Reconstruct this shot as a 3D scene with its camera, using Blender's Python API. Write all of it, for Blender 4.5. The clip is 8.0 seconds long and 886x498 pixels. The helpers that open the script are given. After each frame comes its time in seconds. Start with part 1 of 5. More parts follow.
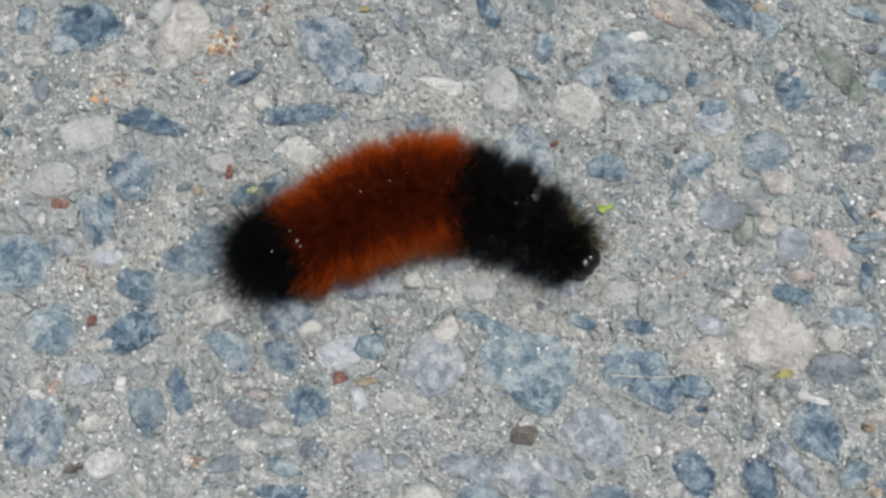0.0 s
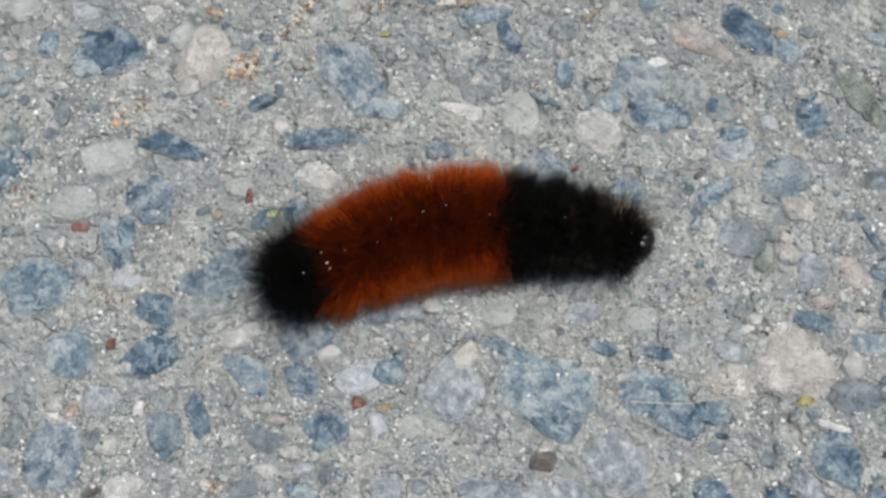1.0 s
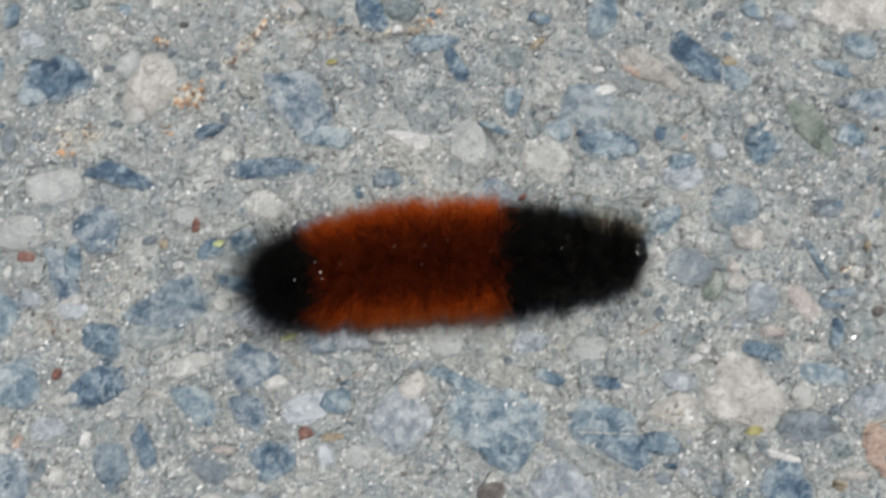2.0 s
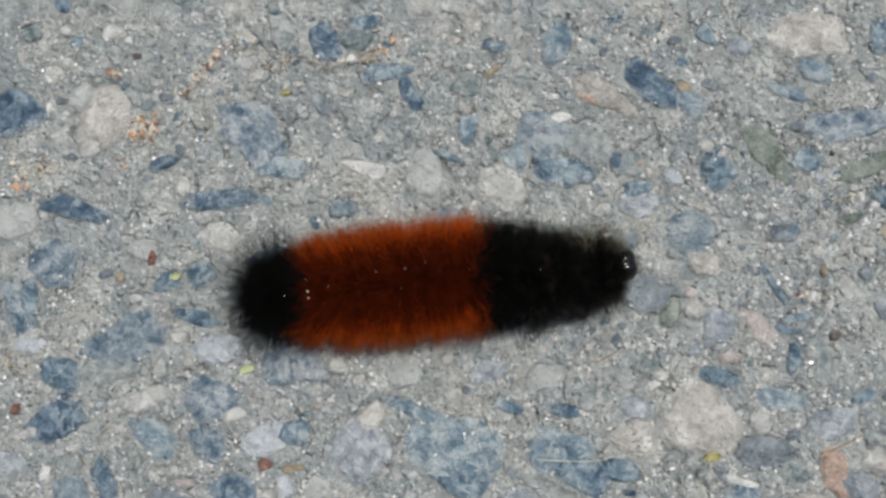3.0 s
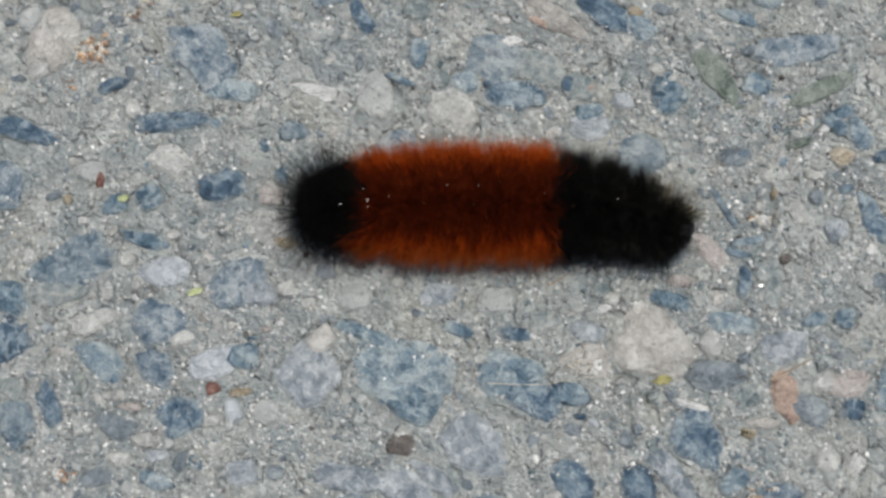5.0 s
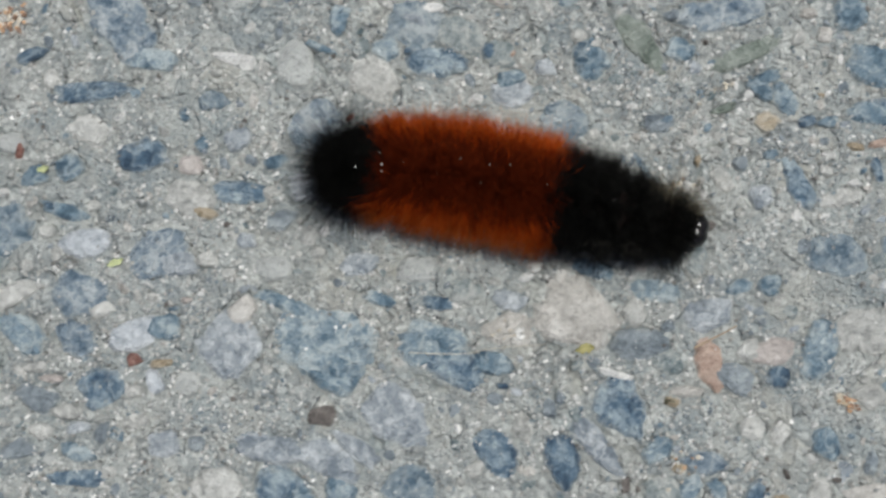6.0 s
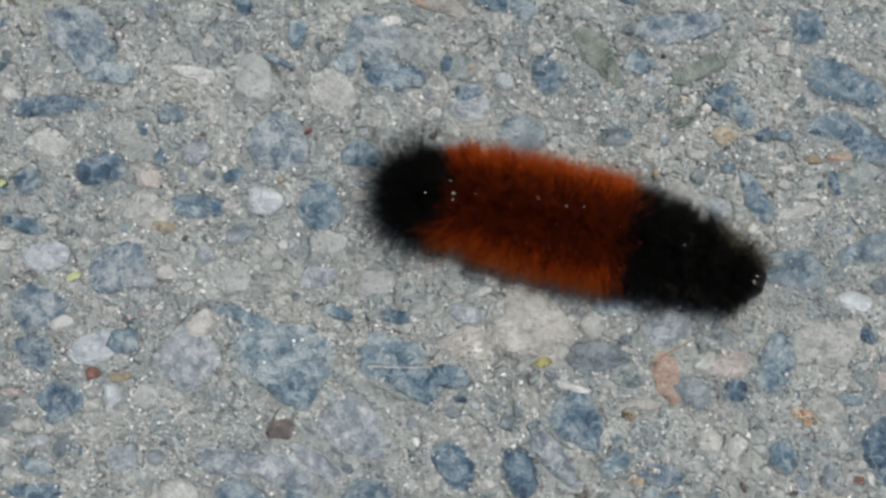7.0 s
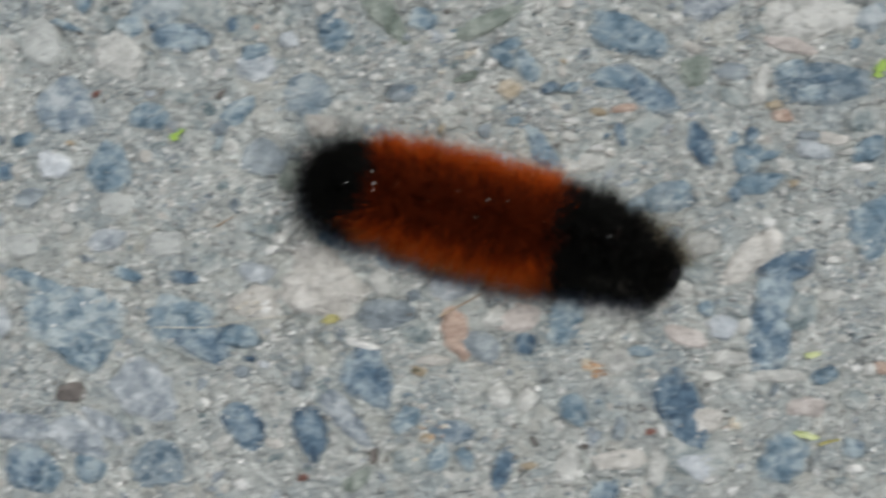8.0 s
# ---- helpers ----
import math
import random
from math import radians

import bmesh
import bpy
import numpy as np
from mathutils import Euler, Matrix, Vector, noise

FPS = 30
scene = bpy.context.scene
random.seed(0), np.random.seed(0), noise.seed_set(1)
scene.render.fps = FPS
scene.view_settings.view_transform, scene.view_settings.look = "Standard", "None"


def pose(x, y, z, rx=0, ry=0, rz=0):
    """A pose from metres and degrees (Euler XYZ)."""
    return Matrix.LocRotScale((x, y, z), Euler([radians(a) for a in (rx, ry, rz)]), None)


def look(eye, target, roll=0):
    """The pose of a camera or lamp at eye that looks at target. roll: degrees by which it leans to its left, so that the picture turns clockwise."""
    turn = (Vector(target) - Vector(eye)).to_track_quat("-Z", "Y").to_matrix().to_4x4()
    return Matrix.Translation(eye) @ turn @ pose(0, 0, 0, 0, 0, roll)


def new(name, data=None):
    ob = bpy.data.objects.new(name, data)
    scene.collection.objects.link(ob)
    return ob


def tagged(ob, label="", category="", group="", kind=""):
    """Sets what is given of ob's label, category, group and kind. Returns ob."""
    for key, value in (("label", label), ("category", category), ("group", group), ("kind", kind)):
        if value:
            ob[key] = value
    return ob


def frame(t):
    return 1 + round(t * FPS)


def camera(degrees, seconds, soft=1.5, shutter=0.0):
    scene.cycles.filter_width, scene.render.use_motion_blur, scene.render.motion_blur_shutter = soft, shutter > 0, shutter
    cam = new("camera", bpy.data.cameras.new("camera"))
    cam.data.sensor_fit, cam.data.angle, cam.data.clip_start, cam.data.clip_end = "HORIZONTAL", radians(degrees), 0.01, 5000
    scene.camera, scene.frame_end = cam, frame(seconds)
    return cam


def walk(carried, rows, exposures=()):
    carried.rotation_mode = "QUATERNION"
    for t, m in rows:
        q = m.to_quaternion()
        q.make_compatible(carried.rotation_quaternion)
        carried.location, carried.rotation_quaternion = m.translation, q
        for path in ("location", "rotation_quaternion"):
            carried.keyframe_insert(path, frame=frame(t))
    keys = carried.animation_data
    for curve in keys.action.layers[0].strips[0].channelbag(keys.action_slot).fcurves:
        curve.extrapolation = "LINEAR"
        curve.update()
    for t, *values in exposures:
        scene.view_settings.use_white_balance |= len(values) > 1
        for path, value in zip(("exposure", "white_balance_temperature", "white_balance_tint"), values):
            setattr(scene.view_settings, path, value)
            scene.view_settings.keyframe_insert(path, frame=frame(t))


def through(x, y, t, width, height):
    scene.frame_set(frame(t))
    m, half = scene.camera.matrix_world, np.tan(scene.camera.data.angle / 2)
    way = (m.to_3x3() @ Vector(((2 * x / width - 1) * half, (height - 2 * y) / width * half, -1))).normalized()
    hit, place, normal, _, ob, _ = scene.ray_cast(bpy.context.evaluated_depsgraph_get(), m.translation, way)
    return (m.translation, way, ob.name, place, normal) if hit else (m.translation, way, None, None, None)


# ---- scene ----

# ---- camera and path ----
PATH = [
    (0, pose(-0.00754, -0.00518, 0.15883, 1.699, 1.833, 0.522)),
    (0.2, pose(-0.00793, -0.00468, 0.15901, 1.793, 1.938, 0.539)),
    (0.3, pose(-0.00879, -0.00571, 0.15911, 1.840, 1.991, 0.507)),
    (0.5, pose(-0.00732, -0.00631, 0.15864, 1.934, 2.096, 0.581)),
    (0.7, pose(-0.00774, -0.00452, 0.15871, 2.244, 2.166, 0.635)),
    (0.8, pose(-0.00821, -0.00396, 0.15903, 2.399, 2.201, 0.629)),
    (1, pose(-0.00859, -0.00505, 0.15863, 2.709, 2.271, 0.773)),
    (1.2, pose(-0.00748, -0.00274, 0.15772, 2.592, 2.232, 0.780)),
    (1.3, pose(-0.00714, -0.00093, 0.15811, 2.533, 2.212, 0.861)),
    (1.5, pose(-0.00782, 0.00141, 0.15911, 2.416, 2.173, 0.837)),
    (1.7, pose(-0.00659, -0.00376, 0.15859, 2.552, 2.222, 0.732)),
    (1.8, pose(-0.00508, -0.00501, 0.15778, 2.621, 2.246, 0.790)),
    (2, pose(-0.00250, -0.00170, 0.15767, 2.757, 2.295, 0.637)),
    (2.1, pose(-0.00053, 0.00025, 0.15756, 2.630, 2.206, 0.497)),
    (2.2, pose(0.00116, 0.00229, 0.15755, 2.544, 2.233, 0.348)),
    (3.3, pose(0.00194, 0.00490, 0.15750, 1.439, 1.918, -0.170)),
    (3.5, pose(-0.00000, 0.00000, 0.15696, 2.315, 1.676, -0.000)),
    (3.7, pose(0.00161, 0.00257, 0.15666, 2.191, 1.744, 0.002)),
    (3.8, pose(0.00254, 0.00288, 0.15661, 2.130, 1.777, -0.149)),
    (4, pose(0.00328, 0.00090, 0.15706, 2.006, 1.845, -0.063)),
    (4.2, pose(0.00154, -0.00003, 0.15676, 2.062, 1.833, 0.004)),
    (4.3, pose(0.00118, 0.00011, 0.15667, 2.089, 1.828, 0.028)),
    (4.5, pose(0.00243, -0.00059, 0.15665, 2.145, 1.816, 0.016)),
    (4.7, pose(0.00370, -0.00439, 0.15660, 2.742, 1.517, 0.050)),
    (5.8, pose(0.01015, -0.00939, 0.15512, 2.946, 0.487, -0.064)),
    (6, pose(0.01488, -0.00867, 0.15486, 2.008, 1.530, -0.310)),
    (6.2, pose(0.01587, -0.00619, 0.15456, 2.009, 1.516, -0.237)),
    (6.3, pose(0.01565, -0.00451, 0.15484, 2.009, 1.510, -0.254)),
    (6.5, pose(0.01687, -0.00607, 0.15508, 2.010, 1.496, -0.163)),
    (6.7, pose(0.01930, -0.00683, 0.15489, 1.844, 1.477, -0.339)),
    (6.8, pose(0.02052, -0.00669, 0.15479, 1.761, 1.468, -0.313)),
    (7, pose(0.01946, -0.00603, 0.15501, 1.595, 1.449, -0.339)),
    (7.2, pose(0.02010, -0.00731, 0.15494, 1.851, 1.517, -0.375)),
    (7.3, pose(0.02144, -0.00851, 0.15497, 1.980, 1.552, -0.391)),
    (7.5, pose(0.02415, -0.01178, 0.15480, 2.236, 1.620, -0.430)),
    (7.6, pose(0.02700, -0.01234, 0.15448, 2.485, 2.174, -0.514)),
    (7.7, pose(0.03022, -0.01297, 0.15416, 2.698, 2.599, -0.644)),
    (7.8, pose(0.03436, -0.01429, 0.15381, 2.644, 2.690, -0.793)),
    (7.9, pose(0.03968, -0.01509, 0.15353, 2.780, 2.383, -1.090)),
    (8, pose(0.04502, -0.01542, 0.15353, 3.099, 2.104, -1.444)),
]
EXPOSURE = [(0.0, 0.21, 6480, 8.5), (1.0, 0.20, 6480, 8.5), (2.0, 0.20, 6480, 8.5), (3.5, 0.03, 6480, 8.0), (4.0, 0.15, 6480, 8.5), (4.5, 0.13, 6480, 8.5), (5.8, -0.04, 6430, 7.0),
            (6.0, 0.10, 6430, 7.0), (6.5, 0.15, 6430, 7.5), (7.0, -0.01, 6430, 7.0), (7.5, -0.01, 6430, 7.5), (8.0, 0.06, 6430, 6.5)]
cam = camera(36, 8.0, soft=2.8, shutter=0.35)
walk(cam, PATH, EXPOSURE)

# ---- world, sun ----
SUN_FROM = Vector((0.20, 0.25, 1.3))
world = bpy.data.worlds.new("sky")
scene.world = world
world.use_nodes = True
sky = world.node_tree.nodes.new("ShaderNodeTexSky")
sky.sky_type = "NISHITA"
sky.sun_disc = False
sky.dust_density, sky.ozone_density, sky.air_density = 4.0, 0.3, 0.5
sky.sun_elevation = math.asin(SUN_FROM.normalized().z)
sky.sun_rotation = math.atan2(SUN_FROM.x, SUN_FROM.y)
world.node_tree.links.new(sky.outputs[0], world.node_tree.nodes["Background"].inputs[0])
world.node_tree.nodes["Background"].inputs[1].default_value = 0.09
sun = new("sun", bpy.data.lights.new("sun", "SUN"))
sun.data.energy = 3.6
sun.data.angle = radians(0.5)
sun.data.color = (1.0, 0.985, 0.95)
sun.matrix_world = look(SUN_FROM, (0, 0, 0))

# ---- materials ----
MM = 0.001


class Nodes:
    """A short way to write a node material."""

    def __init__(self, name):
        self.mat = bpy.data.materials.new(name)
        self.mat.use_nodes = True
        self.tree = self.mat.node_tree
        self.bsdf = self.tree.nodes["Principled BSDF"]

    def put(self, socket, value):
        if isinstance(value, bpy.types.NodeSocket):
            self.tree.links.new(value, socket)
        elif isinstance(value, tuple) and len(value) == 3 and socket.type == "RGBA":
            socket.default_value = (*value, 1)
        else:
            socket.default_value = value

    def node(self, kind, out=0, props=(), **inputs):
        n = self.tree.nodes.new("ShaderNode" + kind)
        for key, value in props:
            if key == "operation":
                n.operation = value
            elif key == "blend":
                n.data_type, n.blend_type = "RGBA", value
            elif key == "feature":
                n.feature = value
            elif key == "mapping":
                n.interpolation_type = value
        for key, value in inputs.items():
            self.put(n.inputs[int(key[1:])] if key[0] == "i" and key[1:].isdigit() else n.inputs[key.replace("_", " ")], value)
        return n.outputs[out]

    def place(self, vary=True):
        """Object space, shifted by the object's random number so that no two stones are alike."""
        at = self.node("TexCoord", 3)
        if not vary:
            return at
        rnd = self.node("ObjectInfo", 5)
        return self.node("VectorMath", 0, (("operation", "ADD"),), i0=at, i1=rnd)

    def noise(self, at, scale, detail=3.0, rough=0.6, warp=0.0):
        return self.node("TexNoise", 0, Vector=at, Scale=scale, Detail=detail, Roughness=rough, Distortion=warp)

    def cells(self, at, scale, out=1, feature="F1"):
        return self.node("TexVoronoi", out, (("feature", feature),), Vector=at, Scale=scale)

    def math(self, op, a, b=0.0):
        return self.node("Math", 0, (("operation", op),), i0=a, i1=b)

    def band(self, value, low, high, to_low=0.0, to_high=1.0):
        return self.node("MapRange", 0, i0=value, i1=low, i2=high, i3=to_low, i4=to_high)

    def mix(self, fac, a, b, blend="MIX"):
        return self.node("Mix", 2, (("blend", blend),), i0=fac, i6=a, i7=b)

    def ramp(self, fac, *stops):
        n = self.tree.nodes.new("ShaderNodeValToRGB")
        while len(n.color_ramp.elements) < len(stops):
            n.color_ramp.elements.new(0.5)
        for e, (pos, col) in zip(n.color_ramp.elements, stops):
            e.position, e.color = pos, (*col, 1)
        self.put(n.inputs[0], fac)
        return n.outputs[0]

    def bump(self, height, distance, strength=1.0, under=None):
        n = self.tree.nodes.new("ShaderNodeBump")
        self.put(n.inputs["Height"], height)
        n.inputs["Distance"].default_value, n.inputs["Strength"].default_value = distance, strength
        if under is not None:
            self.put(n.inputs["Normal"], under)
        return n.outputs[0]

    def done(self, colour, rough, normal=None, **more):
        self.put(self.bsdf.inputs["Base Color"], colour)
        self.put(self.bsdf.inputs["Roughness"], rough)
        if normal is not None:
            self.put(self.bsdf.inputs["Normal"], normal)
        for key, value in more.items():
            self.put(self.bsdf.inputs[key.replace("_", " ")], value)
        return self.mat


def warp(n, at, scale, far):
    """Bends the space so that cells and veins run unevenly."""
    turn = n.node("VectorMath", 0, (("operation", "SUBTRACT"),), i0=n.node("TexNoise", 1, Vector=at, Scale=scale, Detail=3.0), i1=(0.5, 0.5, 0.5))
    return n.node("VectorMath", 0, (("operation", "ADD"),), i0=at, i1=n.node("VectorMath", 0, (("operation", "SCALE"),), i0=turn, i3=far))


def matrix_colour(n, at):
    """Bitumen and stone dust worn pale: faint chips with dark seams, sand grains, stains."""
    fine = n.noise(at, 2300, 4, 0.7)
    blotch = n.noise(at, 330, 5, 0.68)
    base = n.ramp(n.math("ADD", n.math("MULTIPLY", blotch, 0.68), n.math("MULTIPLY", fine, 0.32)),
                  (0.32, (0.184, 0.200, 0.202)), (0.43, (0.330, 0.349, 0.342)), (0.54, (0.441, 0.462, 0.448)), (0.66, (0.705, 0.728, 0.705)))
    bent = warp(n, at, 420, 0.0030)
    chip = n.cells(bent, 230)
    pick, shade = n.node("SeparateColor", 0, i0=chip), n.node("SeparateColor", 1, i0=chip)
    tint = n.ramp(shade, (0.0, (0.219, 0.257, 0.278)), (0.25, (0.283, 0.319, 0.329)), (0.5, (0.367, 0.393, 0.384)), (0.8, (0.567, 0.591, 0.566)), (1.0, (0.466, 0.451, 0.399)))
    patchy = n.noise(at, 900, 5, 0.72)
    chipped = n.math("MULTIPLY", n.band(pick, 0.25, 0.4), n.band(patchy, 0.36, 0.54, 0.08, 0.62))
    base = n.mix(chipped, base, tint)
    edge = n.cells(bent, 230, 0, "DISTANCE_TO_EDGE")
    proud = n.math("MULTIPLY", n.band(pick, 0.30, 0.75), n.band(edge, 0.0, 0.15))
    seam = n.band(edge, 0.0, 0.06, 1.0, 0.0)
    seam = n.math("MULTIPLY", seam, n.band(n.noise(at, 260, 3), 0.48, 0.60))
    base = n.mix(n.math("MULTIPLY", seam, 0.55), base, (0.094, 0.102, 0.100))
    sand = n.cells(warp(n, at, 2500, 0.0003), 1500)
    lot = n.node("SeparateColor", 0, i0=sand)
    base = n.mix(n.band(lot, 0.84, 0.90, 0.0, 0.52), base, (0.711, 0.742, 0.717))
    base = n.mix(n.band(lot, 0.10, 0.04, 0.0, 0.32), base, (0.105, 0.120, 0.129))
    base = n.mix(n.band(n.noise(at, 55, 3), 0.45, 0.70, 0.0, 0.25), base, (0.406, 0.413, 0.370))
    base = n.mix(n.band(n.noise(at, 150, 5, 0.66), 0.47, 0.66, 0.0, 0.55), base, (0.268, 0.329, 0.356))
    crack = n.band(n.noise(at, 560, 4, 0.7), 0.30, 0.38, 0.4, 0.0)
    return n.mix(crack, base, (0.061, 0.067, 0.067)), fine, seam, proud


def asphalt_material():
    n = Nodes("worn_asphalt")
    at = n.place(False)
    base, fine, seam, proud = matrix_colour(n, at)
    h = n.math("ADD", n.math("MULTIPLY", n.cells(at, 1700, 0), -0.6), n.math("ADD", fine, n.math("MULTIPLY", n.noise(at, 700, 4, 0.62), 2.2)))
    h = n.math("ADD", n.math("SUBTRACT", h, n.math("MULTIPLY", seam, 0.5)), n.math("MULTIPLY", proud, 0.5))
    return n.done(base, n.band(n.node("SeparateColor", 1, i0=n.cells(at, 2100)), 0.0, 0.25, 0.28, 0.85), n.bump(h, 0.00095, 1.0))


def stone_material(name, dark, mid, light, scale=420, vein=0.35, gloss=0.62, bias=0.0, dusty=0.0):
    """Crushed stone: dark cores parted by paler veins, mineral grains and pits, half buried in road dust towards its rim."""
    n = Nodes(name)
    at = n.place()
    rnd = n.node("ObjectInfo", 5)
    fade = tuple((2 * a + b) / 3 for a, b in zip(mid, light))
    bent = warp(n, at, scale * 1.6, 1.1 / scale)
    big = n.noise(bent, scale * 0.85, 5, 0.62, 0.5)
    fine = n.noise(bent, scale * 4.4, 4, 0.7)
    value = n.math("ADD", n.math("MULTIPLY", big, 0.74), n.math("MULTIPLY", fine, 0.26))
    value = n.math("ADD", value, n.band(rnd, 0, 1, bias - 0.05, bias + 0.05))
    col = n.ramp(value, (0.385, dark), (0.475, mid), (0.545, fade), (0.625, light))
    cell = n.cells(bent, scale * 1.0, 0, "DISTANCE_TO_EDGE")
    line = n.band(cell, 0.0, 0.13, vein * 1.25, 0.0)
    line = n.math("MULTIPLY", line, n.band(n.noise(at, scale * 0.9, 2), 0.44, 0.58))
    col = n.mix(line, col, light)
    core = n.math("MULTIPLY", n.band(cell, 0.18, 0.40, 0.0, 0.45), n.band(n.noise(at, scale * 0.7, 2), 0.47, 0.56))
    col = n.mix(core, col, tuple(0.8 * c for c in dark))
    pits = n.band(n.noise(at, scale * 6, 2, 0.5), 0.62, 0.70, 0.0, 0.45)
    col = n.mix(pits, col, tuple(c * 0.4 for c in dark))
    crown = n.tree.nodes.new("ShaderNodeAttribute")
    crown.attribute_name = "crown"
    rim = n.math("SUBTRACT", 1.0, crown.outputs[2])
    cover = n.math("ADD", n.math("MULTIPLY", rim, 0.21), n.math("ADD", n.noise(at, 520, 6, 0.74), dusty))
    mortar = n.ramp(n.math("ADD", n.math("MULTIPLY", fine, 0.5), n.math("MULTIPLY", n.noise(at, 1300, 3), 0.5)), (0.35, (0.200, 0.219, 0.220)), (0.5, (0.360, 0.384, 0.375)), (0.64, (0.590, 0.620, 0.595)))
    col = n.mix(n.band(cover, 0.62, 0.80, 0.0, 0.66), col, mortar)
    h = n.math("ADD", n.math("MULTIPLY", big, 1.6), n.math("ADD", fine, n.noise(at, 900, 4, 0.7)))
    return n.done(col, n.band(fine, 0.3, 0.7, gloss - 0.15, gloss + 0.15), n.bump(h, 0.00060, 1.0))


def hair_material(name, root, tip, gloss=0.5, through=0.3, shine=0.12, end=None, some=1.0, wisp=None):
    """Stiff bristles, each one a little lighter or darker than the next. Light through the tips is painted in: darker
    at the root, paler outwards.
    """
    n = Nodes(name)
    rnd = n.node("NewGeometry", 8)
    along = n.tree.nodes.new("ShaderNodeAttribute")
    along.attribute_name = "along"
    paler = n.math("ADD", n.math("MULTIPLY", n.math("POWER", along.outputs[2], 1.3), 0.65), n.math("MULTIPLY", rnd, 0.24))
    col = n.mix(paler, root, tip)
    # end: tips that catch the sun, painted as a paler colour on some bristles
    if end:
        lit_tip = n.band(along.outputs[2], 0.58, 1.0, 0.0, 0.75)
        col = n.mix(n.math("MULTIPLY", lit_tip, n.band(rnd, 1 - some, 1.02 - some)), col, end)
    if wisp:
        fringe = n.tree.nodes.new("ShaderNodeAttribute")
        fringe.attribute_name = "fringe"
        col = n.mix(n.math("MULTIPLY", fringe.outputs[2], 0.8), col, wisp)
    surf = n.done(col, gloss, None, Specular_IOR_Level=shine)
    out = [x for x in n.tree.nodes if x.type == "OUTPUT_MATERIAL"][0]
    lucent = n.node("BsdfTranslucent", 0, Color=col)
    mixed = n.tree.nodes.new("ShaderNodeMixShader")
    mixed.inputs[0].default_value = through
    n.tree.links.new(n.bsdf.outputs[0], mixed.inputs[1])
    n.tree.links.new(lucent, mixed.inputs[2])
    n.tree.links.new(mixed.outputs[0], out.inputs[0])
    return surf


def plain_material(name, low, high, scale, gloss, bump=0.0001, shine=0.4):
    n = Nodes(name)
    at = n.place()
    col = n.mix(n.band(n.noise(at, scale, 4), 0.3, 0.7), low, high)
    return n.done(col, gloss, n.bump(n.noise(at, scale * 2, 3), bump, 0.7), Specular_IOR_Level=shine)


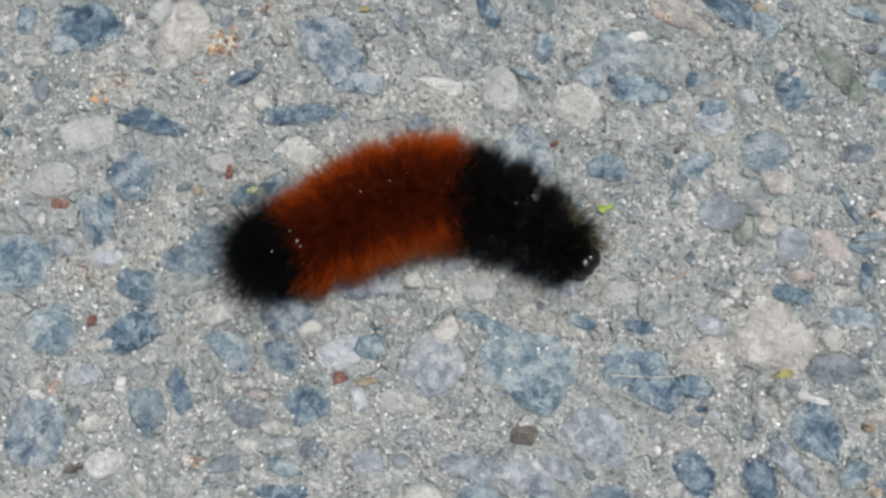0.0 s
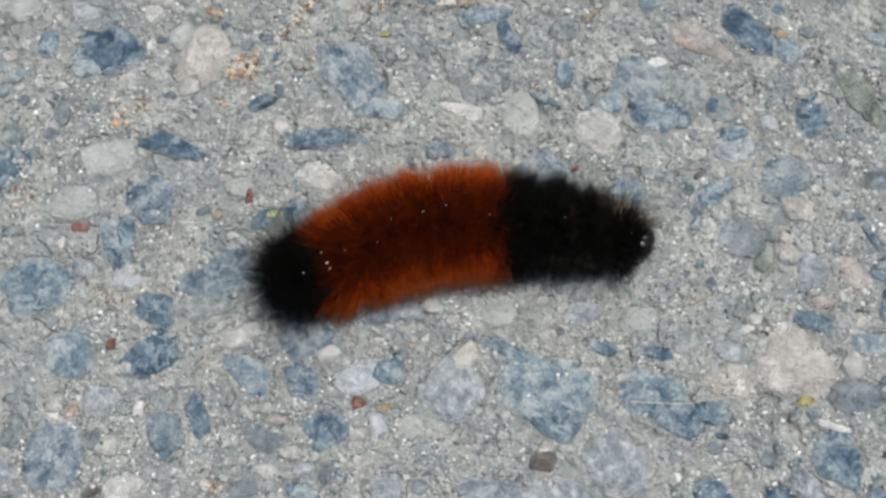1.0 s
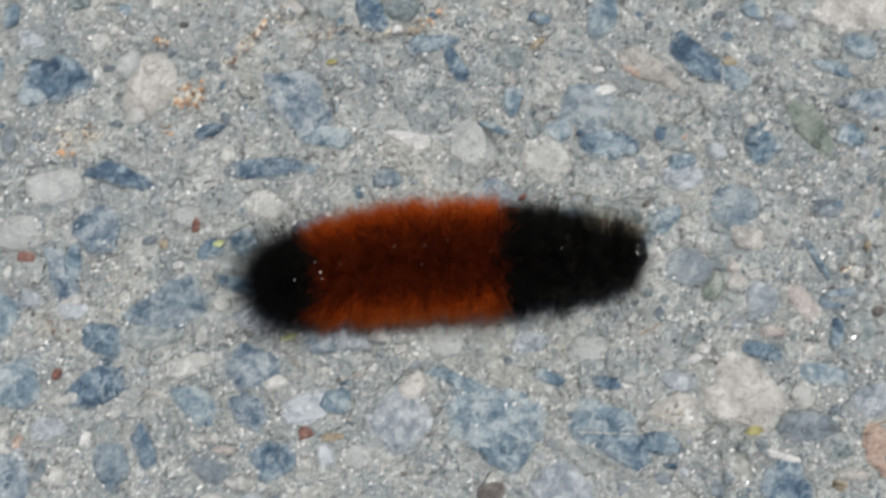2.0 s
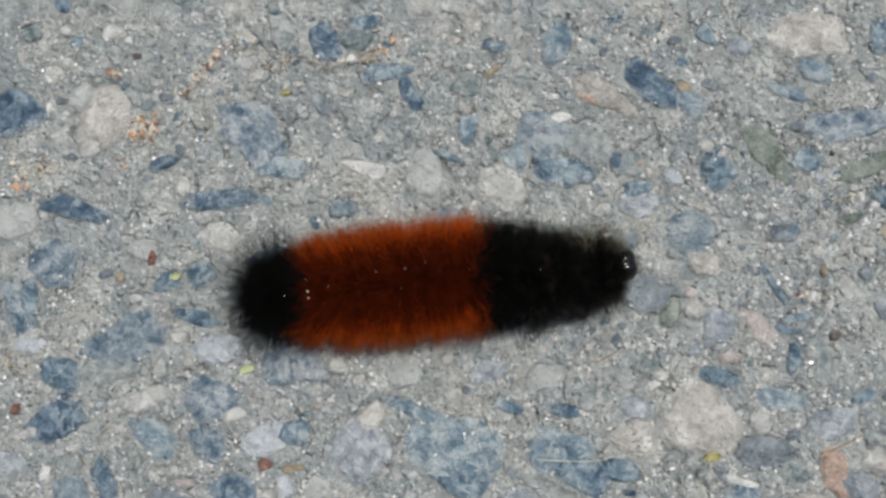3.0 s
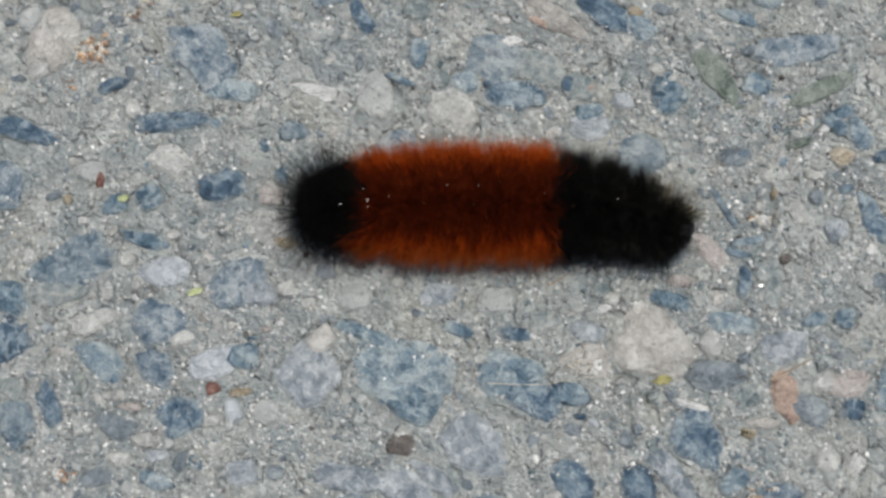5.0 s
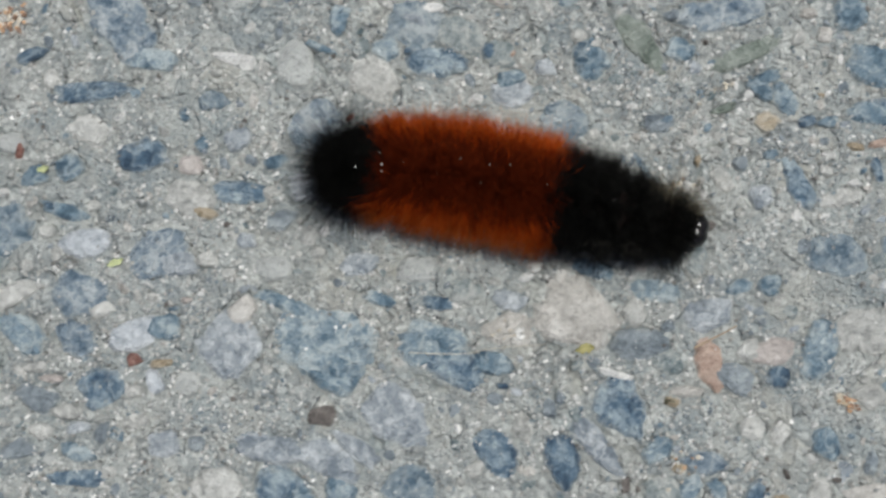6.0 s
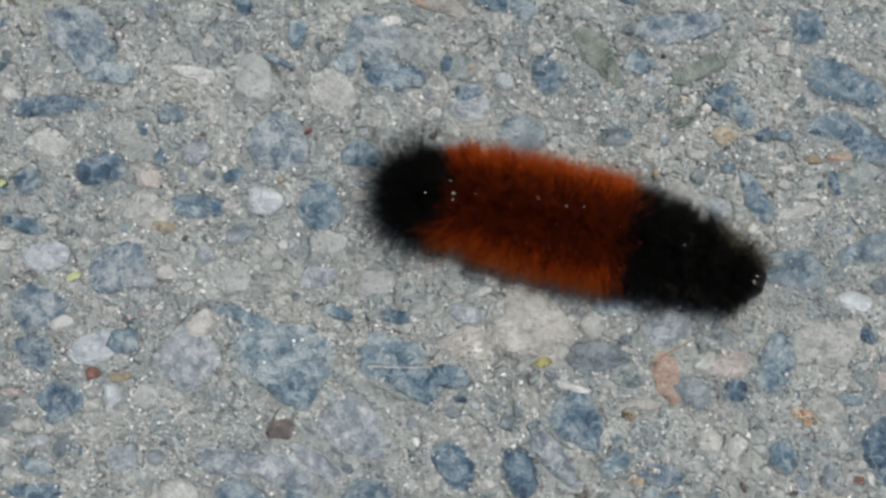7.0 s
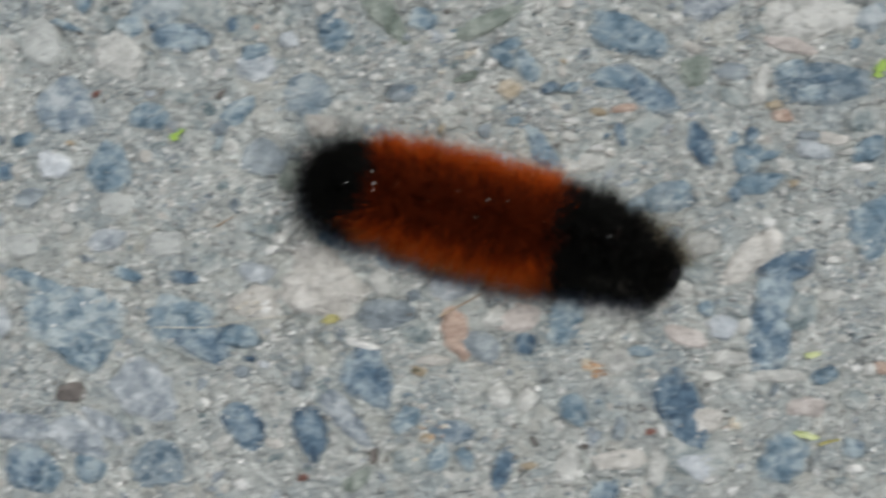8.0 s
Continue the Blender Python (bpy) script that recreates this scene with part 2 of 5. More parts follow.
ASPHALT = asphalt_material()
STONE = {
    "b": stone_material("blue_grey_stone", (0.050, 0.091, 0.132), (0.130, 0.201, 0.260), (0.41, 0.47, 0.49), 520, 0.55, 0.62, 0.01),
    "d": stone_material("dark_blue_stone", (0.031, 0.060, 0.100), (0.082, 0.138, 0.200), (0.35, 0.420, 0.455), 480, 0.55, 0.55, 0.0, 0.02),
    "m": stone_material("mottled_blue_white_stone", (0.056, 0.098, 0.148), (0.168, 0.228, 0.284), (0.47, 0.515, 0.535), 620, 0.55, 0.6, 0.03),
    "u": stone_material("speckled_blue_grey_stone", (0.074, 0.120, 0.166), (0.172, 0.230, 0.276), (0.40, 0.445, 0.460), 560, 0.5, 0.6, 0.0, -0.02),
    "t": stone_material("pale_teal_stone", (0.095, 0.140, 0.158), (0.225, 0.270, 0.278), (0.47, 0.49, 0.475), 600, 0.4, 0.62, 0.015),
    "k": stone_material("slate_grey_stone", (0.112, 0.138, 0.160), (0.188, 0.222, 0.250), (0.34, 0.38, 0.40), 420, 0.2),
    "g": stone_material("smooth_grey_stone", (0.245, 0.258, 0.256), (0.312, 0.326, 0.320), (0.39, 0.405, 0.396), 220, 0.10, 0.7, 0.03, -0.05),
    "l": stone_material("pale_grey_stone", (0.215, 0.224, 0.216), (0.385, 0.392, 0.376), (0.61, 0.615, 0.59), 600, 0.35, 0.62, 0.035, -0.03),
    "h": stone_material("chalky_white_stone", (0.280, 0.287, 0.278), (0.435, 0.442, 0.425), (0.64, 0.645, 0.62), 560, 0.35, 0.6, 0.035, -0.06),
    "w": stone_material("white_quartz", (0.410, 0.415, 0.405), (0.590, 0.595, 0.585), (0.80, 0.80, 0.78), 480, 0.2, 0.45, 0.035, -0.12),
    "q": stone_material("bluish_white_quartz", (0.280, 0.315, 0.350), (0.415, 0.450, 0.485), (0.62, 0.65, 0.675), 420, 0.2, 0.5, 0.02, -0.06),
    "v": stone_material("pale_violet_stone", (0.160, 0.195, 0.232), (0.275, 0.312, 0.345), (0.53, 0.565, 0.59), 520, 0.5, 0.6, 0.01, -0.04),
    "c": stone_material("cream_stone", (0.250, 0.240, 0.224), (0.390, 0.378, 0.354), (0.57, 0.558, 0.53), 420, 0.3, 0.65, 0.035, -0.05),
    "s": stone_material("salmon_stone", (0.290, 0.200, 0.160), (0.450, 0.335, 0.275), (0.60, 0.49, 0.42), 560, 0.2, 0.65, 0.0, -0.04),
    "f": stone_material("pale_pink_stone", (0.290, 0.262, 0.246), (0.440, 0.400, 0.378), (0.59, 0.550, 0.525), 560, 0.25, 0.65, 0.03, -0.03),
    "y": stone_material("ochre_stone", (0.270, 0.215, 0.140), (0.415, 0.350, 0.255), (0.58, 0.52, 0.42), 700, 0.1, 0.7, 0.0, 0.04),
    "r": stone_material("red_brick_chip", (0.160, 0.070, 0.055), (0.270, 0.125, 0.102), (0.40, 0.25, 0.21), 900, 0.0, 0.7, 0.0, 0.03),
    "n": stone_material("mossy_green_stone", (0.098, 0.125, 0.105), (0.190, 0.228, 0.200), (0.37, 0.40, 0.365), 560, 0.3),
    "o": stone_material("olive_stone", (0.080, 0.075, 0.045), (0.160, 0.145, 0.090), (0.30, 0.27, 0.18), 600, 0.1),
    "p": stone_material("dark_brown_stone", (0.062, 0.054, 0.050), (0.130, 0.116, 0.108), (0.27, 0.245, 0.225), 560, 0.1),
}
GRIT = stone_material("mixed_sand_grit", (0.20, 0.202, 0.195), (0.43, 0.425, 0.40), (0.72, 0.71, 0.67), 900, 0.0, 0.5, 0.0, -0.3)
GLINT = plain_material("glassy_sand_grain", (0.55, 0.55, 0.53), (0.80, 0.80, 0.78), 900, 0.22, 0.00005, 0.7)
# the golden end colour paints sunlight shining through the tips
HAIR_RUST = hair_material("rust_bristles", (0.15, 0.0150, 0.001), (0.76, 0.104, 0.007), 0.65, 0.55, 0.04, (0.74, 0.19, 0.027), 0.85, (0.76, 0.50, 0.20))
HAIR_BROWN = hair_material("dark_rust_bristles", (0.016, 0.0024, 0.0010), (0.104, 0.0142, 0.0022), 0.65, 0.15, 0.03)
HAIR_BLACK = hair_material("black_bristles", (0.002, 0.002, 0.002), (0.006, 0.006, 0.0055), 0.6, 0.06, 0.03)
# the end colour paints sunlit tips on black hair; the wisps are pale hairs
HAIR_FRONT = hair_material("black_bristles_pale_wisps_sunlit_tips", (0.002, 0.002, 0.002), (0.007, 0.007, 0.0065), 0.5, 0.12, 0.07, (0.36, 0.33, 0.27), 0.10, (0.62, 0.54, 0.38))
SKIN = plain_material("black_caterpillar_skin", (0.004, 0.003, 0.003), (0.010, 0.006, 0.005), 900, 0.9, 0.0001, 0.05)
HEAD_SHELL = plain_material("glossy_black_head_shell", (0.004, 0.004, 0.004), (0.009, 0.008, 0.008), 700, 0.22, 0.00003)
OLIVE = plain_material("withered_olive_leaf", (0.14, 0.13, 0.05), (0.30, 0.28, 0.12), 700, 0.6)
LEG_SKIN = plain_material("dark_brown_leg_skin", (0.035, 0.022, 0.016), (0.09, 0.06, 0.045), 900, 0.45)
STRAW = plain_material("dry_straw", (0.42, 0.38, 0.30), (0.66, 0.62, 0.53), 900, 0.55)
TWIG = plain_material("brown_dry_stalk", (0.16, 0.11, 0.07), (0.36, 0.28, 0.20), 900, 0.6)
LEAF = plain_material("yellow_green_leaf", (0.25, 0.29, 0.13), (0.44, 0.47, 0.28), 700, 0.5)
MOSS = plain_material("fresh_green_leaf", (0.16, 0.24, 0.05), (0.30, 0.42, 0.10), 700, 0.5)
CRUMB = plain_material("orange_crumb", (0.34, 0.195, 0.105), (0.56, 0.39, 0.26), 1500, 0.8)
CRUMB_PALE = plain_material("cream_crumb", (0.36, 0.32, 0.25), (0.58, 0.545, 0.47), 1500, 0.8)
CRUMB_RED = plain_material("rust_brown_crumb", (0.15, 0.090, 0.060), (0.29, 0.19, 0.135), 1500, 0.8)


# ---- helpers for building ----
def part(name, bm, material, parent, label=""):
    """Links a bmesh as one mesh object under a thing or a part."""
    me = bpy.data.meshes.new(name)
    bm.to_mesh(me)
    bm.free()
    return part_mesh(name, me, material, parent, label)


def part_mesh(name, me, material, parent, label=""):
    for m in material if isinstance(material, (list, tuple)) else [material]:
        me.materials.append(m)
    ob = new(name, me)
    ob.parent = parent
    return tagged(ob, label)


def smooth(me):
    me.polygons.foreach_set("use_smooth", [True] * len(me.polygons))
    return me


# ---- caterpillar ----
rng = np.random.default_rng(7)


class Ring:
    """One body segment: where along the body it sits (0 tail, 1 front), its skin radius, its half length and its coat."""

    def __init__(self, u, radius, half, height, coat, hair, lean, count):
        self.u, self.radius, self.half, self.height = u, radius, half, height
        self.coat, self.hair, self.lean, self.count = coat, hair, lean, count


RINGS = [
    Ring(0.108, 2.1, 1.6, 4.1, "black", 3.1, 0.0, 8100),
    Ring(0.172, 2.8, 2.0, 4.4, "black", 3.1, -0.30, 7500),
    Ring(0.246, 3.2, 2.2, 4.6, "rust", 4.2, -0.55, 6900),
    Ring(0.313, 3.3, 2.2, 4.7, "rust", 4.3, -0.25, 6600),
    Ring(0.386, 3.4, 2.2, 4.7, "rust", 4.3, -0.12, 6600),
    Ring(0.458, 3.4, 2.2, 4.7, "rust", 4.3, -0.02, 6600),
    Ring(0.536, 3.4, 2.2, 4.7, "rust", 4.3, 0.04, 6600),
    Ring(0.606, 3.3, 2.2, 4.7, "rust", 4.3, 0.14, 6600),
    Ring(0.690, 3.2, 2.2, 4.6, "black", 3.9, 0.04, 6600),
    Ring(0.776, 3.0, 2.1, 4.4, "black", 3.6, 0.10, 6300),
    Ring(0.852, 2.6, 2.0, 4.1, "black", 3.1, 0.18, 6000),
    Ring(0.915, 2.1, 1.8, 3.6, "black", 2.9, 0.0, 6300),
]
HEAD_U, HEAD_HEIGHT = 0.978, 2.5


def ring_skin(ring):
    """A bulging ring of skin, with a low wart under each tuft."""
    bm = bmesh.new()
    rows, n = 9, 28
    loops = []
    for i in range(rows):
        s = -1 + 2 * i / (rows - 1)
        r = ring.radius * (1 - 0.30 * abs(s) ** 3)
        loop = []
        for k in range(n):
            a = 2 * math.pi * k / n
            wart = 1 + 0.05 * math.cos(a * 10) * (1 - s * s)
            squash = 0.94 if math.cos(a) > 0 else 0.86
            loop.append(bm.verts.new((s * ring.half * 1.15 * MM, r * wart * math.sin(a) * MM, r * wart * squash * math.cos(a) * MM)))
        loops.append(loop)
    for a, b in zip(loops, loops[1:]):
        for k in range(n):
            bm.faces.new((a[k], b[k], b[(k + 1) % n], a[(k + 1) % n]))
    for loop, x in ((loops[0], -1.3), (loops[-1], 1.3)):
        tip = bm.verts.new((x * ring.half * MM, 0, 0))
        for k in range(n):
            bm.faces.new((loop[k], loop[(k + 1) % n], tip))
    bmesh.ops.recalc_face_normals(bm, faces=bm.faces)
    for f in bm.faces:
        f.smooth = True
    return bm


TUFTS = (5, 24, 50, 76, 104, 130)


def bristle_mesh(ring, first, last):
    """Tapered, slightly bent bristles in rosettes on the warts between two angles from the top, on both flanks."""
    n = ring.count
    tuft = rng.integers(0, len(TUFTS) * 2, n)
    centre = np.array([TUFTS[k // 2] * (1 if k % 2 else -1) for k in tuft], float)
    ang = np.radians(centre + rng.normal(0, 10.5, n))
    blur = np.abs(np.degrees(ang)) + rng.normal(0, 11, n)
    keep = (blur >= first) & (blur < last) & (np.abs(np.degrees(ang)) < 142)
    ang, n = ang[keep], int(keep.sum())
    spread = 0.42 if ring.coat == "rust" else 0.34 if ring.u > 0.74 else 0.54
    x0 = np.clip(rng.normal(0, spread, n), -1.15, 1.15) * ring.half
    side, up = np.sin(ang), np.cos(ang)
    rad = ring.radius * (1 - 0.30 * np.abs(x0 / ring.half / 1.15) ** 3)
    root = np.stack([x0, rad * side, rad * up * np.where(up > 0, 0.94, 0.86)], 1)
    comb = 1.0 - 0.45 * side * side if ring.u > 0.8 else 0.15 + 1.35 * side * side
    way = np.stack([ring.lean * comb + 0.10 * x0, side, up * 0.95], 1)
    # bristles stand in small clumps that share a lean
    clump = np.stack([np.round(x0 / 0.55), np.round(ang / 0.16)], 1).astype(int)
    lot = (clump[:, 0] * 37 + clump[:, 1] * 101) % 211
    spiky = ring.u > 0.7
    way += rng.normal(0, 0.34 if spiky else 0.20, (211, 3))[lot] + rng.normal(0, 0.10 if spiky else 0.16, (n, 3))
    if 0.2 < ring.u < 0.25:
        # the rearmost rust bristles sweep back under the tail on the right flank
        way[:, 0] -= 0.50 * np.clip(-side, 0, 1) ** 2
    tail, neck = ring.u < 0.12, ring.u > 0.9
    if tail or neck:
        # the rounded ends: bristles all over the rear of the tail and the front of the neck
        s = rng.uniform(-0.35 if tail else -0.7, 1.0 if tail else 0.8, n)
        c, end = np.sqrt(1 - s * s), -1 if tail else 1
        root = np.stack([end * 1.25 * ring.half * s, ring.radius * side * c, 0.94 * ring.radius * up * c], 1)
        way = np.stack([end * (s * 1.05 + 0.1), side * c, up * c * 0.9 + 0.08], 1)
        lot = (np.round(s / 0.22) * 37 + np.round(ang / 0.28) * 101).astype(int) % 211
        way += rng.normal(0, 0.10 if tail else 0.34, (211, 3))[lot] + rng.normal(0, 0.20 if tail else 0.10, (n, 3))
        long = rng.random(n) < (0.55 if tail else 0.14)
    way /= np.linalg.norm(way, axis=1)[:, None]
    far = ring.hair * (0.48 + 0.64 * rng.random(n) ** 0.8) * np.where(np.abs(ang) < 0.6, 0.84, 1.0)
    if spiky:
        far *= rng.uniform(0.78, 1.26, 211)[lot]
    fine = rng.random(n) < 0.30
    far *= np.where(fine, rng.uniform(1.05, 1.38, n), 1.0)
    if tail or neck:
        far *= np.where(long, rng.uniform(1.3, 2.6, n), 1.0)
        fine |= long
    if 0.2 < ring.u < 0.25:
        far *= np.where(side < -0.3, 1.12, 1.0)
    droop = np.stack([np.zeros(n), np.zeros(n), -0.10 * far * np.abs(side)], 1)
    mid = root + way * (far * 0.55)[:, None] + droop * 0.25
    tip = root + way * far[:, None] + droop
    floor = 0.25 - ring.height
    for p in (mid, tip):
        p[:, 2] = np.maximum(p[:, 2], floor + rng.uniform(0, 0.5, n))
    a = np.cross(way, rng.normal(0, 1, (n, 3)))
    a /= np.linalg.norm(a, axis=1)[:, None]
    b = np.cross(way, a)
    thick = (rng.uniform(0.017, 0.029, n) * np.where(fine, 0.42 if tail else 0.55, 1.0))[:, None]
    verts = np.empty((n, 7, 3))
    for k in range(3):
        c, s = math.cos(2.0944 * k), math.sin(2.0944 * k)
        verts[:, k] = root + (a * c + b * s) * thick
        verts[:, 3 + k] = mid + (a * c + b * s) * thick * 0.72
    verts[:, 6] = tip
    quads = np.array([(0, 1, 4, 3), (1, 2, 5, 4), (2, 0, 3, 5)])
    tris = np.array([(3, 4, 6), (4, 5, 6), (5, 3, 6)])
    base = 7 * np.arange(n)
    faces = [tuple(q) for q in (base[:, None, None] + quads).reshape(-1, 4).tolist()]
    faces += [tuple(q) for q in (base[:, None, None] + tris).reshape(-1, 3).tolist()]
    me = bpy.data.meshes.new("bristles")
    me.from_pydata((verts.reshape(-1, 3) * MM).tolist(), [], faces)
    # 0 at the root, 1 at the tip: steers the painted tip light
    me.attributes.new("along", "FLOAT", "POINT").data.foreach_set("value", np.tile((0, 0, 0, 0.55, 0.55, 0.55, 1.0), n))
    # pale wisps: all along the rust flanks, on the front only round the left of the neck
    fringe = fine & (np.abs(ang) > 1.1) & (ring.coat == "rust")
    if neck:
        fringe = fine & (side > 0.0)
    me.attributes.new("fringe", "FLOAT", "POINT").data.foreach_set("value", (np.array((0, 0, 0, 0.30, 0.30, 0.30, 1.0)) * fringe[:, None]).ravel())
    return smooth(me)


def leg_mesh(reach, side, thick, hook):
    """A stubby leg from the belly to the ground, with a wider foot."""
    bm = bmesh.new()
    loops = []
    for z, y, r in ((0.4, 0.0, 1.15), (-0.4 * reach, 0.15, 1.0), (-0.8 * reach, 0.25, 0.75), (-0.93 * reach, 0.28, hook), (-reach, 0.28, hook * 0.9)):
        loops.append([bm.verts.new((thick * r * math.cos(a) * MM, (side * (1.25 + y) + thick * r * math.sin(a)) * MM, z * MM)) for a in (2 * math.pi * k / 10 for k in range(10))])
    for a, b in zip(loops, loops[1:]):
        for k in range(10):
            bm.faces.new((a[k], a[(k + 1) % 10], b[(k + 1) % 10], b[k]))
    bm.faces.new(loops[-1])
    bmesh.ops.recalc_face_normals(bm, faces=bm.faces)
    for f in bm.faces:
        f.smooth = True
    return bm


def grit_mesh(size, seed):
    bm = bmesh.new()
    bmesh.ops.create_icosphere(bm, subdivisions=1, radius=size)
    r = random.Random(seed)
    for v in bm.verts:
        v.co *= r.uniform(0.65, 1.2)
    return bm


def head_shell():
    """Two rounded cheeks with a groove between them, narrower at the mouth."""
    bm = bmesh.new()
    bmesh.ops.create_uvsphere(bm, u_segments=28, v_segments=18, radius=1)
    for v in bm.verts:
        x, y, z = v.co
        groove = 0.16 * math.exp(-(y / 0.22) ** 2) * max(0, 0.35 + z + 0.5 * x)
        narrow = 1 - 0.22 * max(0, -z)
        v.co = ((x * 1.55 - groove * max(0, x)) * MM, y * 2.0 * narrow * MM, (z * 1.85 - groove * max(0, z)) * MM)
    for f in bm.faces:
        f.smooth = True
    return bm


def cone(bm, a, b, ra, rb, n=8):
    a, b = Vector(a), Vector(b)
    q = (b - a).to_track_quat("Z", "Y")
    loops = [[bm.verts.new(p + q @ Vector((r * math.cos(2 * math.pi * k / n), r * math.sin(2 * math.pi * k / n), 0))) for k in range(n)] for p, r in ((a, ra), (b, rb))]
    for k in range(n):
        bm.faces.new((loops[0][k], loops[0][(k + 1) % n], loops[1][(k + 1) % n], loops[1][k])).smooth = True
    bm.faces.new(loops[0][::-1])
    bm.faces.new(loops[1])


def build_caterpillar():
    body = tagged(new("caterpillar"), "furry black and rust-orange banded caterpillar crawling on asphalt", "caterpillar")
    moving = []
    for k, ring in enumerate(RINGS):
        seg = part("segment", ring_skin(ring), SKIN, body, "black skin ring under " + ("rust-orange" if ring.coat == "rust" else "black") + " bristles")
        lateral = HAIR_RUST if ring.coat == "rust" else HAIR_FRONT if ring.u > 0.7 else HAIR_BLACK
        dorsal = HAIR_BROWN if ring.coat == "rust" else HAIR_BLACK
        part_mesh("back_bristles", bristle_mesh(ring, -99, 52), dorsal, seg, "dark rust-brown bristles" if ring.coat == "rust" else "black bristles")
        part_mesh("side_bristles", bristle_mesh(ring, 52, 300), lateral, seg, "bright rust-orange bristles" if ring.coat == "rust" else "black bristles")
        if k in (0, 3, 4, 5, 6, 9, 10, 11):
            front = k >= 9
            for side in (-1, 1):
                part("leg", leg_mesh(ring.height - 0.12, side, 0.42 if front else 0.75, 0.45 if front else 1.15), LEG_SKIN, seg)
        moving.append((ring, seg))
    # pale grains of grit caught in the coat
    for k, x, y, z, size in ((2, -1.9, 0.1, 5.5, 0.12), (2, -1.85, -0.6, 5.5, 0.08), (2, 0.4, 0.5, 5.6, 0.05), (4, 0.6, 1.6, 5.5, 0.08), (5, 0.8, 1.5, 5.5, 0.08),
                             (3, 1.3, -0.3, 5.6, 0.05), (5, 0.2, -0.6, 5.7, 0.05), (7, 0.9, 0.7, 5.6, 0.06), (1, -1.6, -0.2, 5.3, 0.08), (1, 0.9, 1.4, 5.2, 0.07), (9, 0.6, 0.8, 5.3, 0.06), (6, -0.4, 1.9, 5.2, 0.07)):
        grain = part("grit_grain", grit_mesh(size * MM, k + 3), STONE["w"], moving[k][1], "tiny white sand grain caught in the bristles")
        grain.location = (x * MM, y * MM, z * MM)
    head = part("head", head_shell(), HEAD_SHELL, body, "glossy black rounded head")
    for side in (-1, 1):
        bm = bmesh.new()
        cone(bm, (0.75 * MM, side * 0.75 * MM, -0.75 * MM), (1.5 * MM, side * 0.95 * MM, -1.15 * MM), 0.17 * MM, 0.07 * MM)
        part("feeler", bm, LEG_SKIN, head)
    bm = bmesh.new()
    bmesh.ops.create_uvsphere(bm, u_segments=14, v_segments=8, radius=0.55 * MM)
    for v in bm.verts:
        v.co = v.co * 1.0 + Vector((0.95 * MM, 0, -1.15 * MM))
    part("mouth", bm, LEG_SKIN, head, "dark brown mouthparts")
    return body, moving, head


# ---- ground: asphalt with its embedded stones, laid out in millimetres ----
ground = tagged(new("ground", bpy.data.meshes.new("ground")), "worn grey asphalt with embedded blue-grey and pale stones", "ground", kind="structure")
LAID = []


def outline(length, width, r, n, taper=0.0):
    """The uneven outline of a crushed stone: a few blunt corners joined by nearly straight, nicked edges."""
    k = r.choice((5, 6, 6, 7, 8))
    start = r.uniform(0, 6.28)
    corners = []
    for i in range(k):
        a = start + 2 * math.pi * (i + r.uniform(-0.3, 0.3)) / k
        q = r.uniform(0.80, 1.22)
        c, d = math.cos(a), math.sin(a)
        corners.append((math.copysign(length / 2 * q * abs(c) ** 0.78, c), math.copysign(width / 2 * q * abs(d) ** 0.78, d)))
    pts = []
    for i in range(n):
        s = i * k / n
        j, f = int(s), s - int(s)
        (ax, ay), (bx, by) = corners[j % k], corners[(j + 1) % k]
        blunt = 1 - 0.10 * (1 - 2 * abs(f - 0.5)) ** 0 * (abs(f - 0.5) > 0.42)
        nick = blunt * (1 + r.uniform(-0.10, 0.10))
        px, py = (ax + (bx - ax) * f) * nick, (ay + (by - ay) * f) * nick
        pts.append((px, py * (1 - taper * px / (length / 2))))
    return pts


LEVELS = ((1.10, -0.75, 0.0), (1.0, -0.16, 0.0), (0.84, 0.6, 0.55), (0.5, 1.0, 1.0))


def stone_shape(length, width, r, high, tilt, taper=0.0):
    """A worn crown over a buried skirt. Also gives how near the crown each corner lies."""
    n = 10 if length < 2.5 else 16 if length < 6 else 24
    edge = outline(length, width, r, n, taper)
    lean = (r.uniform(-tilt, tilt), r.uniform(-tilt, tilt))
    verts, faces, crown = [], [], []
    for scale, z, near in LEVELS:
        for x, y in edge:
            up = z if z < 0 else z * high + r.uniform(-0.3, 0.3) * high + lean[0] * x + lean[1] * y
            verts.append((x * scale * MM, y * scale * MM, up * MM))
            crown.append(near)
    verts.append((0, 0, high * 1.02 * MM))
    crown.append(1.0)
    for ring in range(3):
        for i in range(n):
            j = (i + 1) % n
            a, b = ring * n, ring * n + n
            faces.append((a + i, a + j, b + j, b + i))
    faces += [(3 * n + i, 3 * n + (i + 1) % n, 4 * n) for i in range(n)]
    return verts, faces, crown


def crowned(me, crown):
    me.attributes.new("crown", "FLOAT", "POINT").data.foreach_set("value", crown)
    return smooth(me)


LOOSE = []


